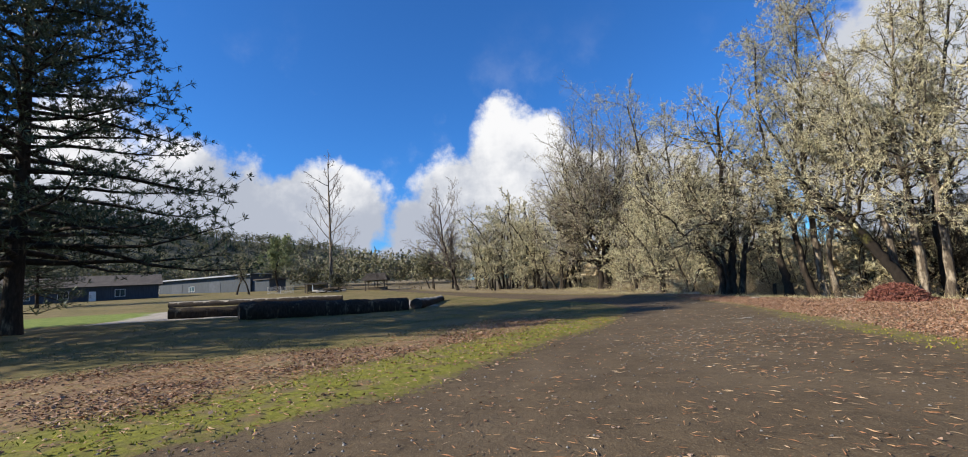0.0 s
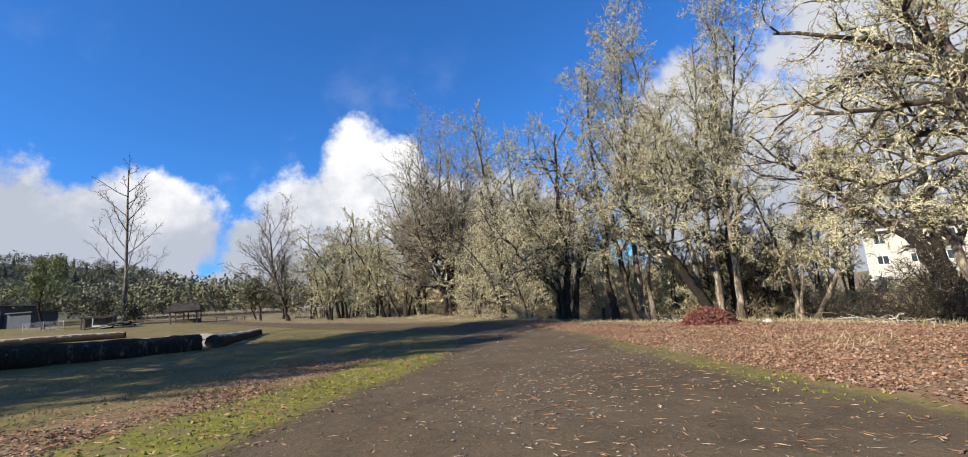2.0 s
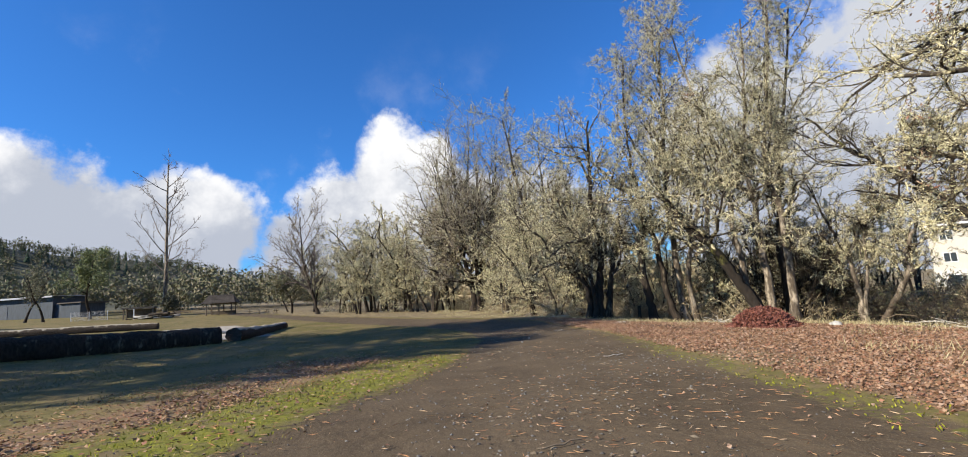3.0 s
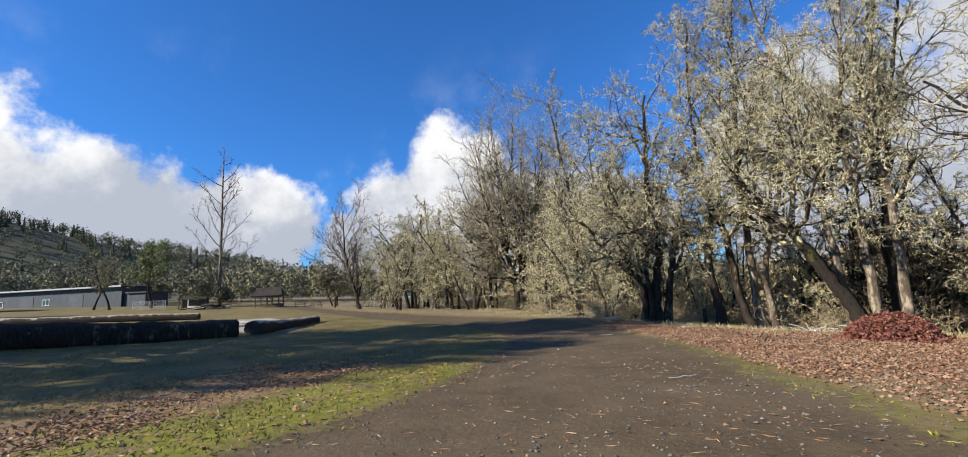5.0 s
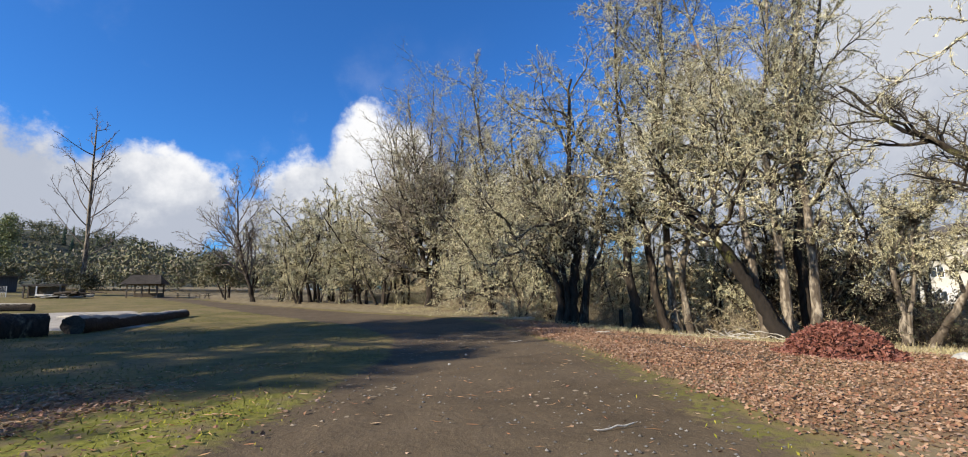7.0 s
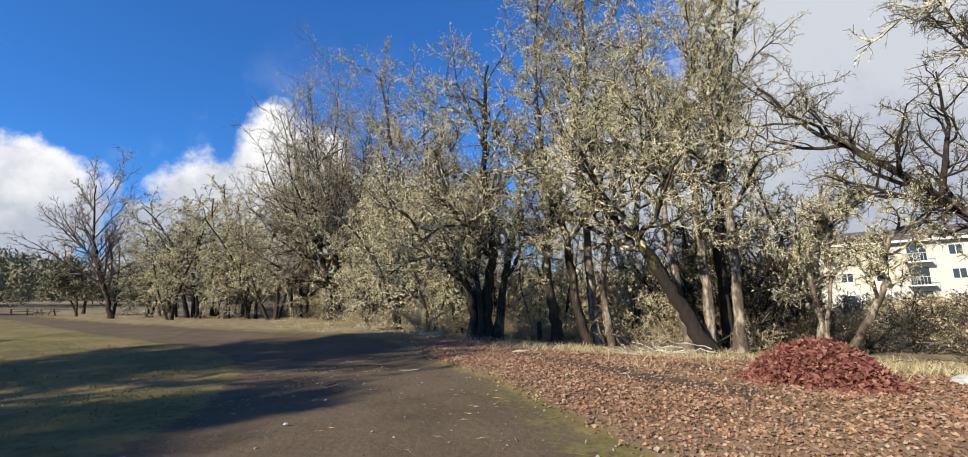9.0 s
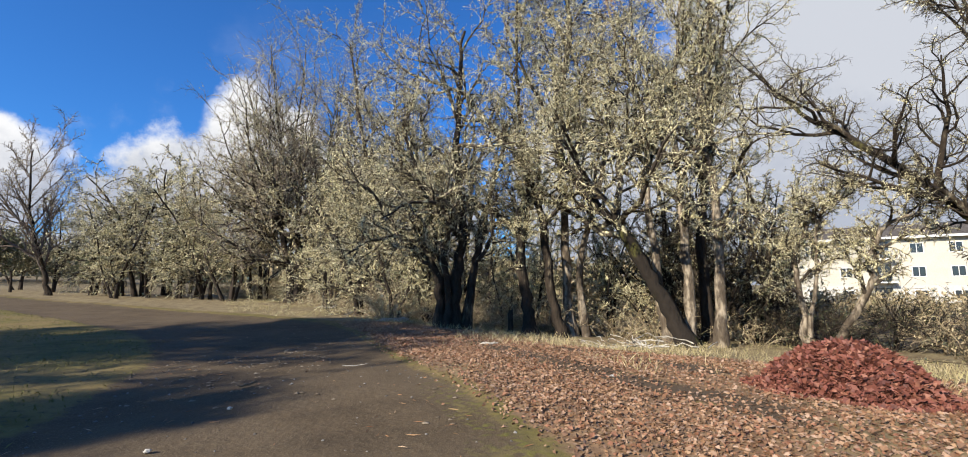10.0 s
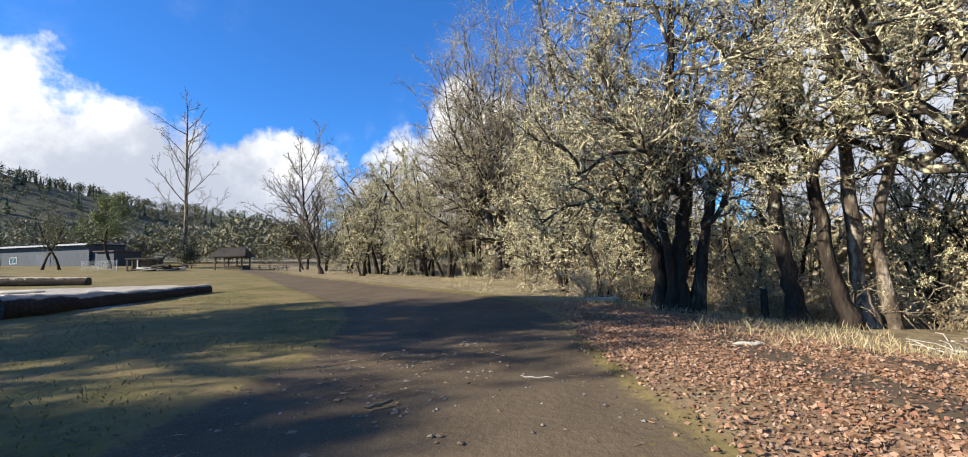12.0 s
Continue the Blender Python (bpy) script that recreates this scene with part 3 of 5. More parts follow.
def make_ground():
    xs, ys = axis(-14, 24, 0.25, 1900), axis(0, 48, 0.25, 1900)
    X, Y = np.meshgrid(xs, ys)
    rng = np.random.default_rng(4)
    Z = land(X, Y)
    near = (np.abs(X - 5) < 60) & (np.abs(Y - 25) < 70)
    ripple = 0.018 * np.sin(1.3 * X + 0.7 * np.sin(0.9 * Y)) * np.sin(1.1 * Y + 0.4 * X) + 0.012 * np.sin(3.1 * X + 1.7 * Y) * np.sin(2.3 * Y - 1.2 * X)
    mk = surface_masks(X, Y)
    # two shallow wheel ruts and a low crown on the track
    Z = Z + np.where(near, ripple + rng.normal(0, 0.006, X.shape), 0) + 0.05 * (1 - mk["path"]) * (np.abs(X) < 60) * (Y < 60) - 0.01
    nx, ny = len(xs), len(ys)
    i = (np.arange(ny - 1)[:, None] * nx + np.arange(nx - 1)[None, :]).ravel()
    me = mesh_np("ground", np.stack([X, Y, Z], -1), np.stack([i, i + 1, i + nx + 1, i + nx], -1), smooth=True)
    for k, v in mk.items():
        a = me.attributes.new(k, "FLOAT", "POINT")
        a.data.foreach_set("value", v.astype(np.float32).ravel())
    me.materials.append(ground_material())
    tagged(new("ground", me), "brown earth track through mossy grass and fallen leaves", "ground", kind="structure")


make_ground()


# ---- logs round the sand ----
def fallen_log(x0, y0, x1, y1, r0, r1, seed, label, sunk=0.12, bark=None):
    rng = np.random.default_rng(seed)
    a = np.array((x0, y0, float(land(x0, y0)) + r0 - sunk))
    b = np.array((x1, y1, float(land(x1, y1)) + r1 - sunk))
    L = np.linalg.norm(b - a)
    n, s = max(24, int(L * 5)), 22
    t = np.linspace(0, 1, n)
    th = np.arange(s) * 2 * math.pi / s
    lump = np.interp(t, np.linspace(0, 1, 14), rng.normal(0, 0.04, 14))[:, None]
    ridge = lump + rng.normal(0, 0.045, (1, s)) + rng.normal(0, 0.035, (n, s)) + 0.04 * np.sin(9 * t[:, None] * L / 4 + 3 * th[None, :])
    R = (r0 + (r1 - r0) * t)[:, None] * (1 + ridge)
    axis_ = (b - a) / L
    side = unit(np.cross(axis_, (0, 0, 1)))
    up = np.cross(side, axis_)
    c = a + (b - a) * t[:, None] - a
    c[:, 2] += 0.05 * np.sin(t * 5 + seed)
    V = c[:, None, :] + R[..., None] * (np.cos(th)[None, :, None] * side + np.sin(th)[None, :, None] * up)
    i = np.arange(n - 1)[:, None] * s
    k = np.arange(s)
    F = np.stack([i + k, i + (k + 1) % s, i + s + (k + 1) % s, i + s + k], -1).reshape(-1, 4)
    top = thing("log", Matrix.Translation(a), label, "log", "logs round the sand")
    part("bark", mesh_np("bark", V, F, smooth=True), bark or LOG_BARK, top)
    for ring, off in ((0, -0.012), (n - 1, 0.012)):
        W = [V[ring].mean(0) + axis_ * off]
        for f in (0.35, 0.7, 0.97):
            W += list(V[ring].mean(0) + (V[ring] - V[ring].mean(0)) * f + axis_ * (off + rng.normal(0, 0.006, (s, 1))))
        T = [(0, 1 + j, 1 + (j + 1) % s) for j in range(s)]
        Q = [(1 + g * s + j, 1 + g * s + (j + 1) % s, 1 + (g + 1) * s + (j + 1) % s, 1 + (g + 1) * s + j) for g in range(2) for j in range(s)]
        part("sawn_end", mesh_np("sawn_end", W, Q, T), LOG_WOOD, top, "weathered sawn end grain")
    return top


fallen_log(-14.4, 27.0, -5.8, 33.0, 0.56, 0.52, 1, "huge dark weathered log lying in the grass beside the sand")
fallen_log(-5.2, 33.6, -4.6, 46.0, 0.43, 0.30, 2, "long tapering dark log with a pale top on the grass", bark=LOG_PALE_TOP)
fallen_log(-22.5, 33.0, -15.5, 35.5, 0.48, 0.44, 3, "short dark weathered log at the corner of the sand")
fallen_log(-36.0, 52.8, -17.0, 54.5, 0.40, 0.36, 4, "long dark log along the far edge of the sand", bark=LOG_PALE_TOP)


# ---- the lichened trees along the bank ----
BANK = "trees along the bank"
tree("oak_tree", 17.0, 32.5, [], HERO, 11, "clump of shaggy oak stems hung with grey-green lichen", lichen=15000, group=BANK,
     paths=[([(-0.6, 0.3, 0), (-0.6, 0.3, 1.9), (-1.0, 0.5, 3.2), (-1.5, 0.8, 4.3), (-2.0, 1.0, 6.5), (-2.4, 1.2, 9.6)], 0.2, 0.06), ([(-0.1, 0, 0), (0.1, 0, 2.6), (0.3, -0.2, 4.2), (0.1, 0, 7.9), (0.2, -0.1, 10.5), (0.4, -0.2, 13.7)], 0.27, 0.06),
            ([(0.4, -0.2, 0), (0.7, -0.4, 2.4), (1.0, -0.5, 3.8), (1.5, -0.8, 6.2), (2.2, -1.2, 9.4)], 0.2, 0.05), ([(-0.3, 0.5, 0), (-0.2, 0.7, 3.0), (-0.6, 1.2, 6.5), (-1.0, 1.8, 10.5)], 0.2, 0.05), ([(-0.35, -0.1, 0), (-0.5, -0.2, 2.2), (-1.4, -0.4, 5.0), (-2.6, -0.6, 8.0)], 0.16, 0.05)],
     limbs=[([(-0.9, 0.5, 3.0), (-2.4, 1.2, 4.3), (-3.5, 1.0, 6.0), (-4.8, 1.4, 6.4)], 0.14, 0.03), ([(0.2, 0, 4.0), (-1.2, -1.5, 4.9), (-2.8, -2.2, 5.0), (-4.2, -2.6, 4.2)], 0.13, 0.03), ([(-0.8, 0.4, 3.0), (-2.0, 0.3, 3.8), (-3.4, -0.2, 3.8), (-5.0, -0.6, 3.0)], 0.12, 0.03)])
tree("oak_tree", 19.8, 30.8, [], HERO, 12, "dark-trunked oak with one limb arching far over the verge", lichen=9000, group=BANK,
     paths=[([(0, 0, 0), (-0.1, 0.1, 1.3), (-0.3, 0.2, 3.1), (-0.3, 0.2, 4.4), (0, 0, 6.2), (-0.1, 0.1, 8.5)], 0.29, 0.07)],
     limbs=[([(-0.3, 0.2, 4.4), (-1.4, 1.0, 5.5), (-2.3, 1.7, 6.1), (-3.2, 2.4, 6.2), (-4.5, 3.4, 7.9), (-5.5, 4.1, 8.7)], 0.2, 0.05)])
tree("oak_tree", 20.9, 30.4, [], CROWN, 13, "slender tall dark-trunked tree on the bank", lichen=15000, group=BANK,
     paths=[([(0.1, -0.1, 0), (-0.2, 0.1, 2.1), (-0.4, 0.3, 5.0), (-0.8, 0.6, 7.1), (-1.0, 0.9, 9.5), (-1.2, 1.0, 13), (-0.9, 0.8, 18.5)], 0.22, 0.04)],
     limbs=[([(-0.8, 0.6, 7.1), (-1.5, 1.3, 8.7), (-3.2, 2.7, 11.4), (-5.1, 4.3, 12.6), (-6.5, 5.5, 14.5)], 0.15, 0.03)])
tree("oak_tree", 22.2, 30.7, [], CROWN, 14, "tall pale-barked tree with a dark foot", bark=BARK_PALE, lichen=17000, group=BANK,
     paths=[([(-0.1, 0.1, 0), (-0.2, 0.2, 2.2), (-0.3, 0.2, 7.2), (-0.3, 0.2, 10.2), (0, 0, 13.3), (0.2, -0.1, 17), (-0.3, 0.3, 21.5)], 0.27, 0.04), ([(0.5, -0.1, 0), (0.3, -0.1, 3.3), (1.0, -0.9, 7.0), (1.1, -1.0, 9.2), (0.6, -0.5, 12), (-0.4, 0.5, 16)], 0.2, 0.04)])
tree("oak_tree", 23.7, 26.1, [], HERO, 15, "dark mossy oak trunk leaning far out over the verge", bark=BARK_MOSS, lichen=17000, group=BANK,
     paths=[([(0, -0.1, 0), (-0.4, 0.4, 1.5), (-1.0, 0.9, 3.0), (-1.7, 1.3, 4.5), (-2.1, 1.7, 5.2), (-2.8, 2.4, 6.3), (-3.2, 3.0, 7.6), (-3.6, 3.8, 10.0), (-4.4, 5.4, 14.5)], 0.33, 0.05)],
     limbs=[([(-1.9, 1.5, 4.9), (-1.7, 1.4, 6.6), (-1.5, 1.6, 8.4), (-2.0, 2.4, 10.3), (-2.4, 3.0, 13)], 0.17, 0.03), ([(-2.6, 2.2, 6.0), (-3.8, 1.2, 6.9), (-5.2, 0.4, 7.4), (-6.6, -0.2, 8.4)], 0.13, 0.03)])
tree("oak_tree", 24.7, 26.2, [], CROWN, 16, "group of tall lichened stems with flaking pale bark", bark=BARK_PALE, lichen=40000, tuft=(0.08, 0.019), group=BANK, clusters=10,
     paths=[([(-0.2, 0.3, 0), (-0.1, 0.2, 2.2), (-0.2, 0.3, 6.0), (-0.2, 0.4, 8.2), (-0.3, 0.5, 10.4), (0, 0, 13.2), (0.2, -0.4, 18.5)], 0.25, 0.04), ([(0.5, -0.6, 0), (0.5, -0.7, 2.5), (0.5, -0.8, 6.3), (0.3, -0.4, 8.4), (0.4, -0.5, 10.5), (0.9, -1.3, 16), (1.2, -1.8, 20.5)], 0.23, 0.04),
            ([(-0.6, 0.9, 0), (-0.8, 1.3, 4.1), (-0.9, 1.4, 7.5), (-0.9, 1.3, 9.4), (-1.6, 2.4, 15), (-2.0, 3.2, 20)], 0.2, 0.04)],
     limbs=[([(0.5, -0.8, 4.2), (-0.4, -1.8, 5.2), (-1.2, -2.8, 5.0), (-2.0, -3.6, 4.4)], 0.12, 0.03), ([(-0.1, 0.2, 4.8), (-1.2, -0.8, 5.6), (-2.4, -1.6, 5.6), (-3.6, -2.4, 5.0)], 0.12, 0.03)])
tree("oak_tree", 26.2, 26.8, [], CROWN, 17, "tall dark lichened tree standing close to its neighbours", bark=BARK, lichen=13000, group=BANK,
     paths=[([(0, 0, 0), (0.1, 0.1, 4), (0.5, -0.2, 9), (1.2, -1.0, 14), (1.6, -1.8, 19)], 0.26, 0.04)])
tree("maple_tree", 27.5, 23.3, [], HERO, 18, "low forked pale-stemmed maple behind the leaf pile", bark=BARK_PALE, lichen=7000, group=BANK,
     paths=[([(-0.1, 0.3, 0), (-0.1, 0.3, 1.6), (-0.2, 0.4, 3.0), (-0.1, 0.2, 4.2), (0.2, -0.4, 5.4)], 0.14, 0.04), ([(0.2, -0.4, 0.1), (0.4, -1.0, 1.2), (0.7, -1.7, 2.6), (0.7, -1.6, 3.2), (0.9, -2.2, 4.6), (1.4, -3.0, 5.0)], 0.15, 0.05), ([(-0.1, 0.2, 0.2), (0.1, -0.2, 3.1), (0.2, -0.4, 5.0), (0.5, -1.1, 6.1)], 0.08, 0.03)])
tree("oak_tree", 28.2, 26.1, [], dict(HERO, kids=(9, 6, 6, 5)), 24, "thin crooked dark tree behind the maple", bark=BARK, lichen=3000, group=BANK,
     paths=[([(-0.2, 0.3, 0), (0.1, 0, 1.6), (0.5, -0.6, 3.1), (0.5, -0.7, 4.8), (0.3, -0.3, 6.6), (0.1, 0.4, 9)], 0.14, 0.03)])
tree("oak_tree", 17.4, 9.8, [], dict(HERO, kids=(9, 9, 8, 6), ratio=(0.4, 0.55, 0.48, 0.5)), 19, "great spreading oak with limbs sleeved in pale lichen", bark=BARK_PALE, lichen=34000, tuft=(0.065, 0.016), group=BANK, clusters=14, thick=1.0,
     paths=[([(0.4, -0.8, 0), (0.3, -0.6, 2.0), (0.2, -0.3, 4.3), (0.1, -0.2, 5.5), (0, 0, 7.1), (-0.3, 0.5, 8.5), (-0.5, 1.0, 12)], 0.27, 0.06), ([(-0.2, 0.4, 0), (-0.3, 0.6, 1.2), (-0.6, 1.0, 3.1), (-1.2, 1.6, 3.9), (-2.0, 2.2, 4.4)], 0.12, 0.04)],
     limbs=[([(0.2, -0.3, 4.2), (-0.5, 0.2, 5.8), (-1.6, 1.0, 6.0), (-2.8, 2.2, 6.2)], 0.14, 0.04), ([(0.1, -0.2, 5.4), (-0.7, 0.2, 7.2), (-1.8, 1.0, 8.0), (-3.2, 2.4, 8.8)], 0.13, 0.04), ([(0.2, -0.3, 4.0), (-0.5, 0.1, 4.5), (-1.4, 0.7, 4.1), (-2.2, 1.6, 3.8)], 0.11, 0.03),
            ([(0, 0, 7.0), (-0.8, 0.6, 8.8), (-1.8, 1.4, 10.2)], 0.12, 0.04), ([(0.2, -0.4, 4.6), (0.6, -1.4, 5.0), (0.9, -2.6, 5.6)], 0.12, 0.04), ([(0, 0, 6.6), (-0.6, 1.6, 7.4), (-0.8, 3.4, 7.4), (-1.0, 5.0, 6.6)], 0.12, 0.03), ([(0.1, -0.2, 5.0), (0, 1.6, 5.4), (0.2, 3.2, 5.0), (0.2, 4.6, 4.2)], 0.11, 0.03)])
tree("oak_tree", 31.2, 18.2, [], dict(HERO, kids=(16, 9, 8, 5)), 20, "old mossy oak with one long limb reaching out", bark=BARK_MOSS, limb=BARK, twig=TWIG_DARK, lichen=6000, group=BANK,
     paths=[([(0, 0, 0), (0.2, 0.1, 2.4), (0.1, 0.4, 5.0), (0.3, 0.2, 9), (0, 0.8, 13)], 0.38, 0.06), ([(0, 0, 1.0), (-1.0, 0.1, 2.7), (-1.6, 0.5, 4.3), (-1.9, 1.4, 5.3), (-2.3, 2.8, 7.1), (-2.7, 4.0, 8.4), (-3.1, 5.1, 9.5), (-3.6, 6.7, 12)], 0.26, 0.06)])
tree("bigleaf_maple", 14.4, 57.0, [], dict(DOME, kids=(2, 15, 8, 4), first=(0.8, 0.2, 0.15, 0.1), angle=(52, 46, 42, 40), ratio=(1.15, 0.27, 0.46, 0.5), lift=(0.02, 0.03, 0.03, 0.02, 0.0)), 21, "wide dome-crowned bare maple at the bend of the track", lichen=11000, tuft=(0.13, 0.035), group=BANK, twig=TWIG_PURPLE, thick=1.5, shell=(38, 7.6, 11.8, 11.4),
     paths=[([(-0.5, 0, 0), (-0.5, 0, 2.5), (-1.0, 0.1, 4.5), (-1.6, 0.2, 7.5)], 0.34, 0.18), ([(0.5, 0.3, 0), (0.5, 0.3, 3), (0.8, 0.3, 5.5), (0.9, 0.3, 9)], 0.36, 0.18), ([(0.1, -0.5, 0), (0, -0.6, 3), (-0.1, -0.8, 5.5), (-0.1, -0.8, 9.5)], 0.28, 0.15)],
     limbs=[([(-0.6, 0, 3.0), (-3.0, -0.4, 3.9), (-5.5, -0.8, 5.2), (-8.0, -1.0, 7.2)], 0.2, 0.04), ([(-0.4, -0.3, 3.4), (-2.2, -1.4, 3.6), (-4.2, -2.0, 3.6), (-6.0, -2.6, 4.6)], 0.18, 0.04), ([(0.6, 0.2, 3.4), (2.6, -0.4, 4.6), (4.6, -0.8, 5.6), (6.4, -1.0, 7.0)], 0.18, 0.04)])
tree("oak_tree", 18.0, 46.5, [], dict(CROWN, kids=(15, 7, 6, 5)), 22, "tall ragged lichened tree behind the clump", lichen=11000, group=BANK, thick=1.4,
     paths=[([(0, 0, 0), (0.2, 0, 5), (-0.6, 0.4, 10), (-1.4, 0.6, 15), (-2.0, 0.8, 20)], 0.28, 0.05), ([(0.6, 0.5, 0), (1.0, 0.5, 6), (1.4, 0.2, 11), (1.2, 0, 17)], 0.22, 0.05)])
tree("ash_tree", -4.6, 72.0, [], dict(DOME, kids=(17, 9, 7, 4), first=(0.2, 0.15, 0.15, 0.1), angle=(42, 36, 40, 40), ratio=(0.5, 0.42, 0.46, 0.5), dome=0.8, wiggle=(0.05, 0.09, 0.14, 0.2, 0.2)), 23, "bare ash leaning slightly beside the track", thick=1.7, limb=TWIG_BARE, twig=TWIG_BARE, lichen=1000, tuft=(0.14, 0.03), group=BANK,
     paths=[([(0, 0, 0), (-0.6, 0, 2.5), (-1.4, 0, 5.5), (-2.0, 0, 8.5), (-2.2, 0, 13.5)], 0.24, 0.05)])

# copies further along and behind
PROTO_A = tree("alder_tree", 2.0, 70.0, [(0, 0, -0.15, 0, 14, 0.2), (0.5, 0.3, 0.1, 0.1, 13, 0.18)], dict(WEEP, kids=(10, 7, 5, 4), first=(0.12, 0.12, 0.15, 0.1)), 31, "weeping lichened alder in the thicket", lichen=3000, tuft=(0.2, 0.05), group="thicket trees", thick=1.6)
PROTO_B = tree("alder_tree", 9.8, 62.0, [(0, 0, -0.05, 0, 13, 0.2), (-0.6, 0.4, -0.3, 0.1, 10, 0.15)], dict(OAK, kids=(11, 7, 5, 4), first=(0.12, 0.12, 0.15, 0.1)), 32, "grey lichened alder in the thicket", lichen=3000, tuft=(0.2, 0.05), group="thicket trees", thick=1.6)
PROTO_C = tree("alder_tree", 22.0, 42.0, [(0, 0, 0.02, 0, 15, 0.18), (0.7, 0.2, 0.15, 0, 12, 0.14), (-0.5, 0.5, -0.2, 0.1, 11, 0.14)], dict(TALL, kids=(9, 7, 5, 4), first=(0.15, 0.12, 0.15, 0.1)), 33, "slender many-stemmed alder in the thicket", lichen=3000, tuft=(0.2, 0.05), group="thicket trees", thick=1.6)
THICKET = [(0.5, 71.5, 0, 0.7), (3.0, 69, 1, 0.75), (5.5, 67.5, 0, 0.75), (8.2, 64.5, 1, 0.8), (10.0, 61, 0, 0.6), (16.4, 51.5, 1, 0.75), (20.5, 44.5, 1, 0.8), (23.5, 40.5, 0, 0.7), (14.9, 39.8, 0, 0.6), (17.0, 44.0, 0, 0.85), (15.3, 49.5, 0, 0.7), (7.5, 66, 0, 0.8), (-1.5, 73, 0, 0.75), (1, 66.5, 1, 0.7), (4.5, 73, 0, 1.0), (7, 70, 1, 0.95), (-0.5, 76, 2, 0.9), (12.5, 66, 2, 1.1), (17.5, 54, 0, 0.8), (19, 49, 1, 0.9), (15.5, 42, 0, 0.62), (18.5, 39, 0, 0.75),
           (16.0, 37.5, 1, 0.5), (24, 36, 1, 0.46), (27, 33, 2, 0.46), (30, 30, 0, 0.55), (28, 40, 2, 0.52), (21.5, 35.5, 1, 0.34), (34, 35, 1, 0.55), (24, 47, 2, 0.5), (30, 47, 0, 0.5),
           (38, 30, 2, 0.6), (46, 33, 2, 0.8), (40, 40, 2, 0.5), (21, 62, 1, 1.1), (27, 56, 2, 1.15), (-6, 80, 0, 0.7), (-10, 86, 1, 0.8), (33, 14, 1, 0.7), (38, 8, 2, 0.9), (30, 6, 0, 0.9),
           (26.5, 29.5, 0, 0.45), (29.5, 35.5, 0, 0.5), (32.0, 31.0, 1, 0.5), (34, 31, 1, 0.6), (25.5, 31.5, 1, 0.42), (29.5, 26, 1, 0.45), (5.5, 80, 2, 1.1), (14, 75, 1, 1.2), (42, 3, 1, 1.0), (28, 1, 2, 1.0)]
PROTO_D = tree("thicket_tree", 27.4, 28.0, [(0, 0, -0.1, 0, 8, 0.12), (0.6, 0.4, 0.25, 0.1, 7, 0.1), (-0.5, 0.3, -0.25, 0.1, 7, 0.09), (0.2, -0.5, 0.1, -0.25, 6, 0.09)], dict(OAK, kids=(9, 7, 6, 4), first=(0.1, 0.12, 0.12, 0.1)), 34,
               "dark many-stemmed bare thicket tree behind the pale trunks", limb=BARK, twig=TWIG_DARK, lichen=900, group="thicket trees")
for x_, y_, s_, a_ in ((28.8, 28.6, 1.0, 50), (29.8, 27.2, 0.85, 120), (28.2, 30.4, 1.1, 200), (28.9, 26.4, 0.6, 20), (27.5, 17.0, 0.5, 70), (26.0, 15.2, 0.45, 160), (29.4, 17.6, 0.55, 240)):
    ob_ = copy_thing(PROTO_D, pose(x_, y_, float(land(x_, y_)) - 0.05, 0, 0, a_))
    ob_.scale = (s_, s_, s_)
for k_, (x_, y_, which, s_) in enumerate(THICKET):
    ob_ = copy_thing((PROTO_A, PROTO_B, PROTO_C)[which], pose(x_, y_, float(land(x_, y_)) - 0.05, 0, 0, (k_ * 137) % 360))
    ob_.scale = (s_, s_, s_)


